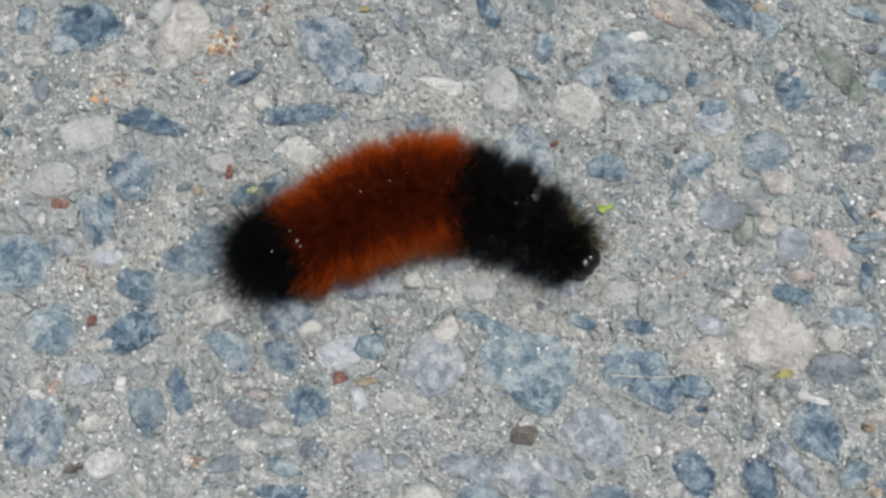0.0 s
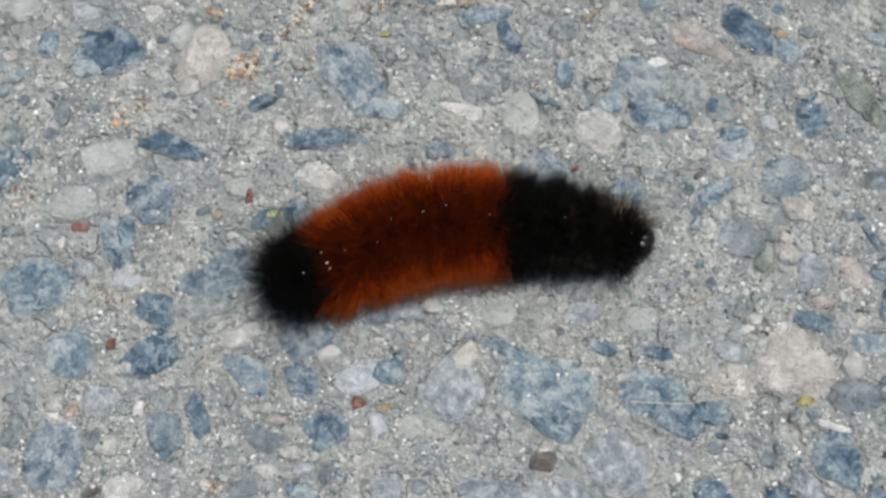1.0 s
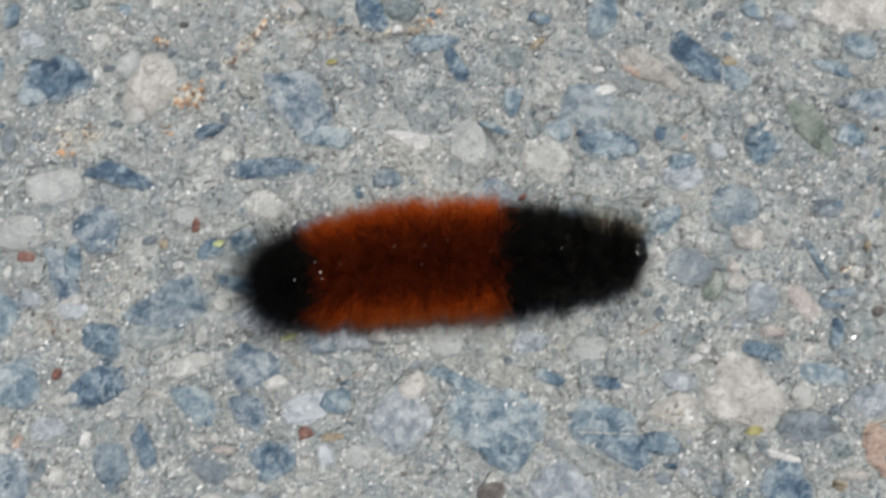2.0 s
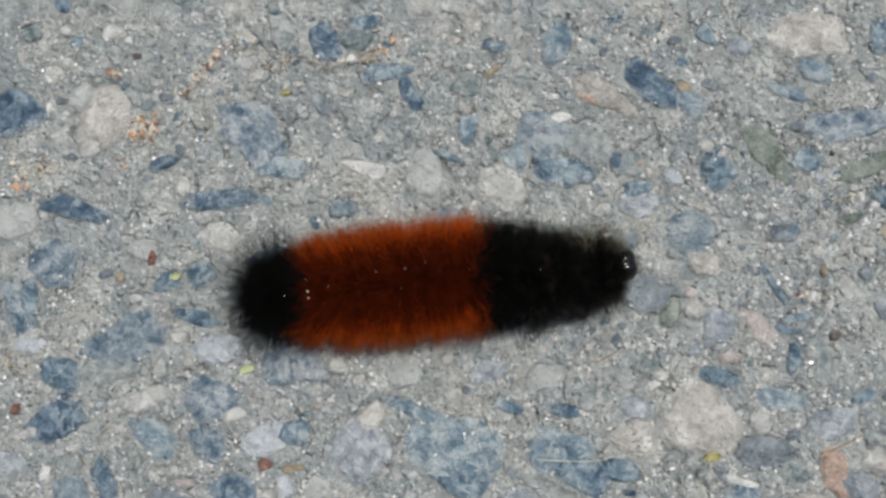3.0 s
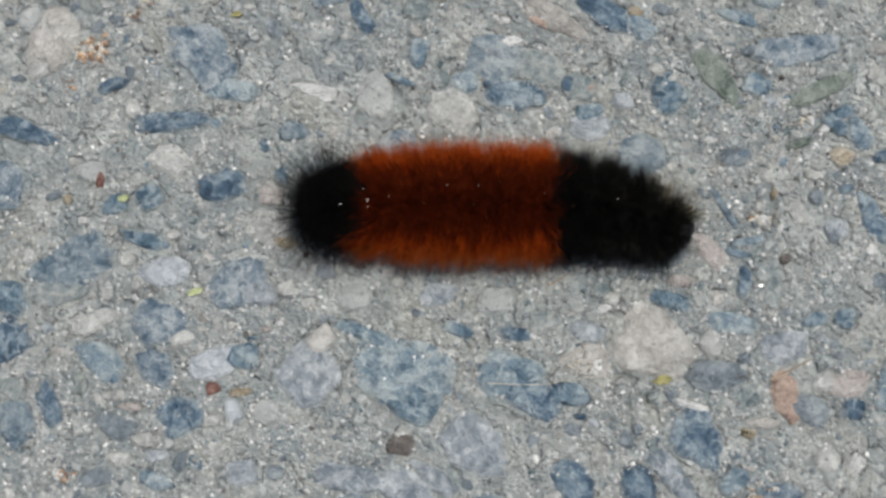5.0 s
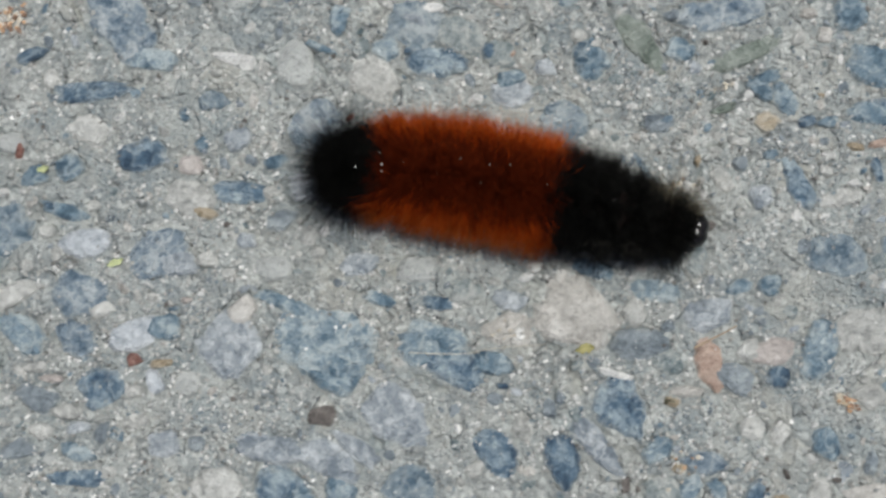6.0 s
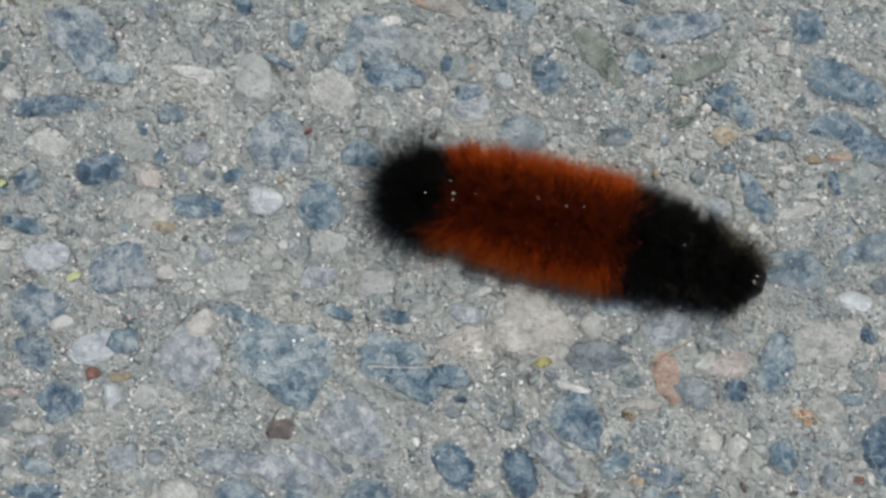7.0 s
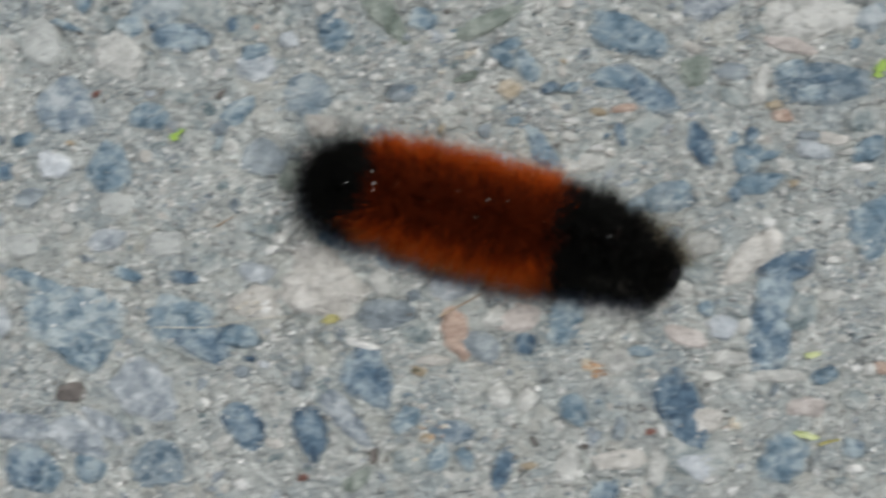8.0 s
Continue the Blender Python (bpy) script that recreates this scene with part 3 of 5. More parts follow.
def stone(x, y, length, width, turn, kind, taper=0.0):
    """One embedded stone: its middle, length, width, turn and sort; taper narrows its far end. The smallest go into the joined pebbles."""
    r = random.Random(round(x * 131 + y * 977, 1))
    high = r.uniform(0.07, 0.14) + 0.008 * width + 0.0005 * len(LAID)
    LAID.append((x, y, length, width, radians(turn)))
    slim = 1.26 if length > 1.6 * width else 1.14
    shape = stone_shape(length * 1.12, width * slim, r, high, 0.012, taper)
    if length * width < 1.6:
        LOOSE.append((x, y, radians(turn), kind, shape))
        return
    verts, faces, crown = shape
    me = bpy.data.meshes.new("stone")
    me.from_pydata(verts, [], faces)
    ob = part_mesh("stone", crowned(me, crown), STONE[kind], ground)
    ob.location, ob.rotation_euler = (x * MM, y * MM, 0), (0, 0, radians(turn))


stone(-64.32, 34.4, 6.27, 3.54, 65.84, "d")
stone(-60.33, 32.94, 2.99, 1.9, 80.84, "b")
stone(-12.95, 35.55, 3.46, 2, 0.84, "b")
stone(1.47, 3.24, 5.95, 5.43, 9.66, "b")
stone(6.34, 8.95, 4.65, 3.1, -10.34, "b")
stone(0.2, 11.92, 1.3, 0.65, 39.66, "r")
stone(2.42, -0.77, 3.88, 2.33, -0.34, "g")
stone(52.38, 23.43, 2.04, 1.4, -0.34, "c")
stone(57.16, 23.25, 3.95, 3.7, -0.34, "b")
stone(-31.28, -29.17, 6.76, 1.69, -0.34, "d")
stone(-2.44, -13.78, 11.55, 6.47, -10, "b")
stone(25.85, -10.51, 9.60, 7.62, -30, "c")
stone(-26.30, 23.37, 9.87, 6.37, -48, "m")
stone(-60.32, -22.72, 8.80, 6.70, 76, "m")
stone(76.21, -15.85, 11.34, 4.62, 84, "d")
stone(-63.30, -2.25, 8.34, 6.01, 11, "b")
stone(-13.77, -14.71, 7.55, 6.62, 30, "v")
stone(81.43, 18.14, 11.37, 4.25, 3, "l")
stone(82.70, 10.39, 10.33, 4.61, 3, "u")
stone(5.45, -21.94, 7.84, 5.89, -35, "v")
stone(58.71, -12.62, 8.57, 5.33, 15, "h")
stone(-3.24, 10.46, 6.79, 6.49, 20, "m")
stone(65.70, -25.57, 9.16, 4.81, -67, "d")
stone(-41.02, -1.31, 10.01, 4.21, 24, "u")
stone(-43.61, 24.73, 7.39, 5.62, 60, "c")
stone(-54.98, 25.58, 7.83, 5.28, 8, "d")
stone(9.60, -13.76, 8.38, 4.91, -18, "b")
stone(30.85, -21.67, 7.63, 5.37, -52, "d", taper=0.35)
stone(88.00, -5.69, 7.10, 5.60, 78, "b")
stone(60.58, 16.98, 9.54, 3.98, -25, "b", taper=0.2)
stone(38.33, 33.45, 8.13, 4.58, 5, "c")
stone(-58.77, -10.55, 6.83, 5.31, 13, "b")
stone(12.17, -16.33, 7.46, 4.78, -30, "d")
stone(-1.41, -16.88, 7.11, 4.92, -40, "b")
stone(42.79, 23.41, 10.89, 3.10, 4, "m")
stone(-31.20, -7.79, 6.53, 5.16, -20, "m")
stone(-21.70, -3.58, 6.99, 4.81, 30, "m")
stone(-49.18, 7.50, 5.85, 5.40, -49, "m")
stone(7.78, 22.78, 7.18, 4.32, -15, "u")
stone(7.09, -30.37, 5.89, 5.10, 30, "u")
stone(76.62, -31.26, 6.00, 4.95, 73, "b")
stone(67.65, -31.07, 7.12, 4.12, -1, "t")
stone(-37.63, -12.74, 6.06, 4.69, -10, "b")
stone(20.04, 28.34, 8.86, 3.14, -37, "d", taper=0.3)
stone(55.40, -4.32, 6.97, 3.96, -10, "u")
stone(-55.14, 12.94, 6.47, 4.16, 5, "g")
stone(-49.41, -10.87, 6.57, 4.09, 36, "d", taper=-0.2)
stone(-15.13, -30.28, 5.40, 4.88, 30, "h")
stone(3.00, 16.24, 6.50, 4.01, -40, "h", taper=0.2)
stone(33.59, 20.47, 8.39, 3.09, -56, "n", taper=0.2)
stone(32.87, -14.10, 7.43, 3.46, 6, "k")
stone(-2.50, -27.06, 7.72, 3.33, -25, "v")
stone(-5.95, 17.82, 5.18, 4.96, 60, "g")
stone(-47.34, -19.47, 6.27, 4.08, -71, "u")
stone(24.46, 11.09, 5.43, 4.54, 20, "u")
stone(73.97, -8.78, 7.85, 3.14, 36, "c")
stone(62.96, 10.32, 8.27, 2.95, -39, "d", taper=-0.2)
stone(77.80, -10.22, 7.16, 3.40, 11, "d")
stone(14.96, 26.80, 9.26, 2.62, -33, "c", taper=0.3)
stone(-8.09, -30.31, 5.41, 4.47, -30, "d")
stone(-28.31, -18.90, 5.05, 4.79, 30, "d")
stone(-58.97, 7.14, 6.20, 3.88, 6, "g")
stone(52.98, -14.95, 6.69, 3.54, 79, "b")
stone(-42.58, -4.32, 6.06, 3.81, 20, "t")
stone(-8.94, -25.89, 8.39, 2.69, -8, "v")
stone(24.23, -27.38, 5.85, 3.83, -66, "d")
stone(-17.84, 2.54, 6.13, 3.62, -20, "h")
stone(19.39, 3.76, 5.05, 4.32, -20, "k")
stone(16.76, -26.34, 5.86, 3.71, -52, "d", taper=0.2)
stone(-29.75, 15.12, 9.80, 2.22, 7, "d", taper=0.3)
stone(70.85, 19.79, 6.35, 3.23, -2, "v")
stone(-23.66, 7.71, 5.08, 4.03, 10, "d")
stone(12.98, 21.12, 6.25, 3.27, -20, "t")
stone(-53.59, 2.26, 7.51, 2.67, -65, "m")
stone(17.73, -12.52, 5.93, 3.35, 0, "c")
stone(78.99, -15.04, 4.75, 4.15, -1, "t")
stone(-48.67, -4.85, 4.71, 4.12, 80, "b")
stone(40.45, -10.75, 5.37, 3.58, 10, "v")
stone(-22.89, 18.63, 6.54, 2.93, -6, "b")
stone(9.74, 18.25, 6.14, 3.11, -4, "d")
stone(27.95, -25.48, 8.26, 2.30, -50, "v", taper=0.2)
stone(-24.81, -12.86, 5.18, 3.63, 30, "q")
stone(50.87, 3.90, 6.38, 2.94, -56, "d", taper=0.2)
stone(27.61, 18.37, 4.81, 3.89, -61, "b")
stone(64.38, -1.94, 6.08, 3.07, -1, "u")
stone(67.46, -31.87, 4.89, 3.77, -0, "q")
stone(-47.11, 14.03, 8.14, 2.24, -14, "d", taper=0.2)
stone(9.58, 33.15, 6.04, 3.01, 66, "b")
stone(-30.19, -2.23, 5.52, 3.27, 10, "q")
stone(-31.19, -13.28, 4.83, 3.61, -20, "m")
stone(-17.80, 33.63, 5.58, 3.03, -62, "d")
stone(45.12, 18.54, 8.50, 1.94, 24, "n")
stone(61.86, 5.65, 6.00, 2.68, 28, "t")
stone(43.62, -18.09, 4.95, 3.19, -10, "k")
stone(-4.98, 3.78, 4.67, 3.36, -5, "q")
stone(40.77, -16.51, 5.86, 2.56, -73, "s", taper=0.4)
stone(68.64, 4.16, 5.85, 2.54, -62, "d")
stone(-12.34, 3.60, 5.72, 2.59, -6, "d", taper=0.2)
stone(35.29, -30.61, 4.70, 3.04, -0, "t")
stone(-5.77, -31.72, 3.96, 3.60, 60, "b")
stone(68.42, -26.90, 4.00, 3.50, -1, "c")
stone(27.73, 0.45, 3.99, 3.49, -0, "v")
stone(-8.43, -5.23, 4.17, 3.25, 0, "g")
stone(40.02, -27.42, 5.08, 2.67, -0, "m")
stone(-65.30, 30.41, 4.48, 3.00, 10, "g")
stone(-22.96, 34.53, 4.40, 3.03, -60, "t")
stone(16.30, -16.32, 5.40, 2.45, -10, "b")
stone(18.70, 14.51, 4.17, 3.16, 11, "v")
stone(35.04, -8.06, 6.01, 2.19, -8, "b")
stone(-21.03, -25.14, 4.20, 3.12, 1, "v")
stone(-38.72, -8.11, 5.52, 2.36, 20, "h")
stone(-35.74, -19.95, 5.25, 2.47, -22, "k")
stone(-29.99, 10.74, 4.23, 3.02, -20, "h")
stone(7.69, -5.23, 4.66, 2.72, 0, "g")
stone(68.65, 12.51, 3.99, 3.17, 69, "n")
stone(-43.47, -17.37, 6.00, 2.10, -71, "d")
stone(59.43, 11.97, 5.34, 2.32, -9, "b")
stone(68.26, -7.33, 4.04, 3.06, -0, "l")
stone(48.06, -15.07, 4.83, 2.54, 10, "f")
stone(-7.43, -9.21, 6.73, 1.80, -24, "b")
stone(8.31, -14.40, 4.27, 2.83, 50, "b")
stone(58.68, -31.02, 5.92, 2.01, 4, "c")
stone(74.14, 2.46, 4.09, 2.90, 68, "b")
stone(75.35, -0.57, 5.17, 2.29, 8, "b")
stone(88.36, 17.91, 3.70, 3.17, 38, "m")
stone(36.05, -16.14, 3.96, 2.95, 0, "t")
stone(38.94, 29.78, 4.00, 2.88, -11, "b")
stone(58.61, -20.05, 3.91, 2.93, -20, "h")
stone(1.13, -25.88, 5.91, 1.92, -36, "v")
stone(-21.22, -11.87, 3.80, 2.99, 0, "b")
stone(17.65, 19.07, 3.76, 3.00, -0, "t")
stone(-13.84, 33.99, 4.22, 2.65, -0, "t")
stone(70.73, -16.72, 3.63, 3.02, -1, "q")
stone(-52.08, -26.11, 4.38, 2.50, 21, "w")
stone(-19.28, -4.71, 4.19, 2.60, 0, "v")
stone(-32.08, 6.41, 3.55, 3.03, 20, "b")
stone(66.48, -17.48, 5.28, 2.03, -16, "f")
stone(-54.75, -15.64, 4.28, 2.50, 1, "v")
stone(46.71, 33.39, 3.79, 2.83, 75, "d")
stone(-65.36, -19.78, 4.08, 2.56, 81, "t")
stone(25.98, 7.45, 3.99, 2.60, -20, "c")
stone(32.23, 0.26, 5.01, 2.07, -52, "f", taper=-0.3)
stone(-1.22, 28.42, 3.41, 3.03, -0, "t")
stone(27.69, -5.49, 5.13, 2.00, -16, "b")
stone(1.20, -4.71, 4.16, 2.46, 10, "v")
stone(-7.44, 0.17, 4.14, 2.46, 20, "k")
stone(18.65, -9.23, 4.64, 2.19, -5, "v")
stone(16.77, 9.37, 4.31, 2.35, 33, "b")
stone(13.50, -8.07, 4.00, 2.45, 0, "t")
stone(-52.40, 3.43, 4.60, 2.13, 86, "b")
stone(49.89, 13.38, 4.23, 2.32, -43, "b")
stone(87.25, 6.41, 4.04, 2.41, 18, "t")
stone(79.41, 14.86, 5.81, 1.67, -16, "f")
stone(87.73, 2.89, 4.03, 2.40, 19, "b")
stone(-10.09, 29.87, 5.52, 1.72, 9, "d", taper=0.5)
stone(-7.78, 27.61, 5.15, 1.83, -60, "d", taper=-0.3)
stone(-1.14, -30.59, 2.94, 3.21, 60, "b")
stone(-32.18, 1.30, 5.55, 1.70, -20, "b")
stone(53.85, -25.51, 3.52, 2.67, -56, "b", taper=0.3)
stone(53.00, -31.63, 3.92, 2.39, 74, "h")
stone(45.54, -31.79, 4.31, 2.14, 67, "d")
stone(30.31, 32.73, 3.50, 2.62, -0, "v")
stone(-52.42, -1.30, 3.41, 2.66, 80, "l")
stone(37.94, 19.49, 3.47, 2.60, -21, "b")
stone(-37.88, -25.85, 3.57, 2.48, 1, "k")
stone(-52.01, -1.71, 3.48, 2.53, 11, "q")
stone(-18.33, -18.34, 3.37, 2.61, 70, "g")
stone(34.71, -26.17, 4.08, 2.15, 30, "b")
stone(-45.97, 27.40, 3.44, 2.55, 40, "g")
stone(-12.08, -10.04, 3.52, 2.47, 30, "c")
stone(24.69, 26.09, 3.90, 2.22, -41, "b")
stone(76.72, -22.08, 5.74, 1.50, -1, "h")
stone(71.17, -20.07, 5.26, 1.63, -1, "h")
stone(-57.77, 23.41, 3.51, 2.44, 10, "b")
stone(56.90, -34.59, 3.27, 2.61, 19, "d")
stone(79.39, -25.59, 3.98, 2.13, -6, "f")
stone(32.52, -10.37, 3.48, 2.43, 75, "h")
stone(38.47, -30.31, 3.30, 2.53, 59, "b")
stone(22.37, 1.57, 3.40, 2.45, 70, "n")
stone(-15.39, 14.01, 4.55, 1.82, 7, "u")
stone(4.25, 19.79, 3.00, 2.75, -0, "b")
stone(68.19, -10.51, 3.40, 2.42, -21, "t")
stone(-12.66, 9.53, 3.50, 2.35, 30, "v")
stone(48.51, -17.92, 2.92, 2.80, -0, "d")
stone(75.83, 10.60, 4.62, 1.77, 78, "h")
stone(-39.11, 9.39, 3.44, 2.37, -0, "g")
stone(39.00, -2.39, 3.33, 2.45, -0, "t")
stone(62.75, -31.98, 4.04, 2.01, 79, "h")
stone(-31.27, -26.11, 4.74, 1.70, -19, "b")
stone(-1.04, 23.16, 4.07, 1.96, 80, "b")
stone(-66.37, 15.26, 3.12, 2.56, 0, "t")
stone(-36.04, 5.50, 3.57, 2.23, -0, "b")
stone(55.83, 2.24, 4.07, 1.92, 9, "h")
stone(-62.26, 26.35, 3.51, 2.18, 81, "d")
stone(46.98, 2.50, 2.95, 2.57, 20, "v")
stone(61.99, -7.91, 3.29, 2.29, -0, "q")
stone(47.57, 10.99, 2.93, 2.57, -1, "y")
stone(45.24, -14.84, 2.94, 2.55, 20, "h")
stone(45.53, -23.69, 2.91, 2.54, -0, "h")
stone(39.55, -4.45, 4.12, 1.79, 79, "t")
stone(-53.94, -21.16, 2.94, 2.50, 1, "l")
stone(-47.90, -15.69, 2.91, 2.48, 0, "t")
stone(81.46, 3.01, 4.01, 1.79, -12, "v")
stone(26.69, 33.94, 3.64, 1.96, -31, "b")
stone(85.00, -25.09, 3.34, 2.13, -11, "t")
stone(36.17, -3.29, 4.26, 1.66, 80, "d")
stone(72.98, 12.24, 3.92, 1.80, -7, "k")
stone(-18.18, 6.37, 3.00, 2.34, -0, "f")
stone(79.18, 12.29, 3.41, 2.05, 8, "b")
stone(29.23, -32.74, 4.20, 1.64, 38, "n")
stone(-32.32, -21.50, 3.54, 1.95, 10, "l")
stone(-3.05, -22.15, 2.97, 2.31, 10, "p")
stone(35.22, 10.93, 3.73, 1.81, 10, "k")
stone(72.75, 9.29, 4.05, 1.66, -34, "t")
stone(-13.03, 18.69, 5.13, 1.31, -14, "w", taper=-0.4)
stone(-57.49, -0.45, 2.96, 2.26, 1, "v")
stone(18.47, 16.19, 3.37, 1.95, 20, "b")
stone(47.50, -7.47, 2.68, 2.44, 0, "b")
stone(19.56, -23.55, 3.32, 1.92, 70, "l")
stone(84.48, -30.38, 2.95, 2.13, -32, "d")
stone(35.82, 27.13, 4.77, 1.31, -17, "b")
stone(42.53, 4.44, 3.21, 1.93, -61, "l")
stone(81.70, -22.20, 3.50, 1.74, 19, "b")
stone(81.09, 9.41, 3.40, 1.79, -2, "b")
stone(9.99, 11.27, 4.18, 1.45, -10, "t")
stone(66.55, -0.93, 2.82, 2.15, 59, "b")
stone(46.81, 14.90, 3.33, 1.81, -41, "b")
stone(-52.38, 34.76, 2.94, 2.01, 10, "t")
stone(-22.18, -18.23, 2.99, 1.96, -60, "q")
stone(48.43, -24.34, 2.67, 2.14, 59, "h")
stone(66.33, -12.15, 2.78, 2.03, -0, "h")
stone(-36.40, 19.59, 3.83, 1.46, 22, "d", taper=0.3)
stone(65.19, -6.03, 2.92, 1.90, 20, "k")
stone(-45.25, 21.29, 2.78, 2.00, 20, "h")
stone(41.64, -30.64, 2.90, 1.91, -61, "b")
stone(-60.34, 18.00, 3.09, 1.77, 81, "k")
stone(-57.95, 30.17, 2.87, 1.88, -20, "v")
stone(-16.40, -4.26, 2.75, 1.95, -0, "l")
stone(61.20, -2.80, 2.81, 1.90, 40, "d")
stone(33.94, 5.23, 6.31, 0.84, -58, "d")
stone(-11.59, -2.14, 2.72, 1.94, -0, "v")
stone(3.53, -8.86, 3.89, 1.30, -20, "b")
stone(-17.91, 26.09, 3.18, 1.58, -68, "k")
stone(-30.99, -23.37, 2.90, 1.70, 1, "v")
stone(44.31, -7.60, 3.46, 1.40, 24, "b")
stone(-24.35, -22.60, 3.02, 1.56, 11, "l")
stone(-42.69, 34.89, 2.93, 1.60, 10, "h")
stone(-49.81, 29.87, 2.30, 2.03, 0, "h")
stone(-35.28, -23.84, 2.91, 1.57, 1, "h")
stone(-28.31, -9.93, 2.62, 1.70, 20, "h")
stone(10.20, -9.43, 3.10, 1.42, -8, "d")
stone(83.77, 4.22, 3.38, 1.28, -12, "c")
stone(83.17, 11.01, 2.77, 1.53, 8, "d")
stone(22.69, 17.48, 2.33, 1.83, -0, "v")
stone(-34.26, 16.55, 2.37, 1.73, 70, "h")
stone(78.22, 6.94, 2.90, 1.41, -2, "s")
stone(-16.40, 1.11, 2.86, 1.42, -10, "y")
stone(-8.36, 6.91, 3.11, 1.30, 15, "b")
stone(-25.39, 29.58, 3.04, 1.32, -0, "h")
stone(19.84, -4.20, 2.32, 1.68, -0, "t")
stone(58.74, -27.55, 2.79, 1.38, 69, "k")
stone(-28.34, -24.11, 2.61, 1.44, 61, "k")
stone(-3.46, 20.09, 4.07, 0.92, -26, "b")
stone(7.78, 23.04, 3.53, 1.05, -25, "v")
stone(42.74, 12.46, 2.83, 1.29, 20, "n")
stone(47.65, 16.07, 2.82, 1.29, 10, "b")
stone(29.12, -3.29, 2.83, 1.29, -0, "f")
stone(36.54, 1.28, 3.72, 0.97, 8, "d")
stone(-36.16, -16.45, 2.76, 1.30, 5, "h")
stone(-66.04, 3.85, 2.98, 1.20, 1, "t")
stone(61.41, -19.03, 2.78, 1.27, -0, "b")
stone(16.22, 19.47, 2.22, 1.56, 60, "d")
stone(54.63, 11.00, 2.68, 1.29, 9, "b")
stone(54.22, 20.76, 2.07, 1.66, 59, "c")
stone(44.60, 6.37, 2.05, 1.68, -0, "k")
stone(22.76, -21.31, 2.05, 1.66, 80, "k")
stone(30.28, -17.50, 4.08, 0.84, -16, "w")
stone(74.61, 4.88, 2.04, 1.64, 58, "d")
stone(12.84, 17.78, 1.82, 1.83, -0, "d")
stone(68.81, -14.45, 2.02, 1.65, -0, "b")
stone(-17.49, -25.21, 2.10, 1.56, 1, "k")
stone(60.07, 5.28, 2.56, 1.27, -71, "d")
stone(14.28, -28.30, 2.30, 1.40, 20, "h")
stone(-55.63, -20.53, 2.63, 1.20, 71, "k")
stone(-65.75, 22.28, 2.29, 1.36, 20, "b")
stone(87.95, -21.54, 1.98, 1.51, -11, "s")
stone(82.37, -13.43, 2.62, 1.13, -1, "h")
stone(69.23, -21.90, 2.63, 1.13, 9, "h")
stone(26.82, -1.48, 2.84, 1.03, 32, "k")
stone(52.15, 10.90, 2.05, 1.41, 19, "d")
stone(63.44, -11.74, 2.27, 1.27, -41, "d")
stone(80.90, 4.69, 3.02, 0.96, -2, "k")
stone(-24.47, -19.27, 2.22, 1.30, -10, "h")
stone(60.38, 8.42, 2.80, 1.03, 9, "s")
stone(-49.53, 30.08, 1.87, 1.53, 10, "h")
stone(-9.75, 17.62, 1.97, 1.45, 70, "h")
stone(26.47, 21.05, 1.81, 1.57, -0, "h")
stone(-34.74, -0.92, 1.78, 1.57, -0, "h")
stone(35.69, -0.14, 3.33, 0.84, -15, "d")
stone(68.51, 15.08, 2.16, 1.29, -21, "c")
stone(-2.66, 33.38, 2.10, 1.32, -0, "c")
stone(2.32, 32.68, 2.09, 1.32, 10, "b")
stone(66.67, 18.33, 1.78, 1.55, -1, "h")
stone(12.88, 26.69, 3.00, 0.92, -31, "s")
stone(-48.04, 35.06, 1.87, 1.47, -0, "h")
stone(27.04, 28.04, 2.08, 1.31, -31, "k")
stone(-60.38, -17.98, 2.28, 1.19, -24, "h")
stone(76.54, 2.58, 2.65, 1.02, 8, "b")
stone(37.55, -19.34, 2.81, 0.96, 8, "c")
stone(44.24, 8.89, 2.30, 1.17, -10, "h")
stone(26.85, 3.11, 2.06, 1.29, -0, "h")
stone(51.27, 20.47, 2.07, 1.28, 69, "h")
stone(36.52, -20.75, 1.72, 1.53, 0, "y")
stone(9.74, 24.41, 2.35, 1.11, -0, "w")
stone(-21.47, -16.02, 2.88, 0.91, 5, "y")
stone(21.25, -5.36, 1.67, 1.55, 0, "h")
stone(-66.64, 24.71, 1.91, 1.35, 0, "h")
stone(-67.34, 20.64, 1.88, 1.37, 71, "b")
stone(72.60, -1.57, 2.04, 1.26, 78, "d")
stone(-53.09, -12.25, 2.13, 1.19, 21, "h")
stone(-34.05, -17.74, 2.76, 0.91, 0, "f")
stone(-24.68, -15.64, 1.83, 1.36, 10, "r")
stone(38.60, -19.52, 2.80, 0.89, 5, "c")
stone(7.00, 9.60, 2.09, 1.18, 21, "b")
stone(38.74, 3.54, 1.73, 1.42, -0, "w")
stone(55.71, -20.45, 2.14, 1.15, -31, "y")
stone(-57.95, 4.48, 2.29, 1.07, -4, "r")
stone(73.19, -16.34, 1.77, 1.37, 78, "h")
stone(-55.80, -26.57, 2.26, 1.05, 21, "p")
stone(24.06, 27.79, 1.82, 1.31, -31, "y")
stone(-3.55, -3.46, 1.81, 1.29, -0, "h")
stone(86.70, -21.69, 1.87, 1.25, 9, "h")
stone(-58.39, -17.29, 1.71, 1.34, 61, "s")
# a dark hole in the asphalt, its shade drawn as a brown stone
stone(31.17, -29.96, 1.78, 1.27, 74, "p")
stone(37.23, -28.09, 1.78, 1.27, -0, "y")
stone(-13.78, -5.95, 1.70, 1.30, 20, "h")
stone(-29.35, 1.95, 1.52, 1.44, -0, "h")
stone(-50.34, -16.74, 1.82, 1.19, 80, "w")
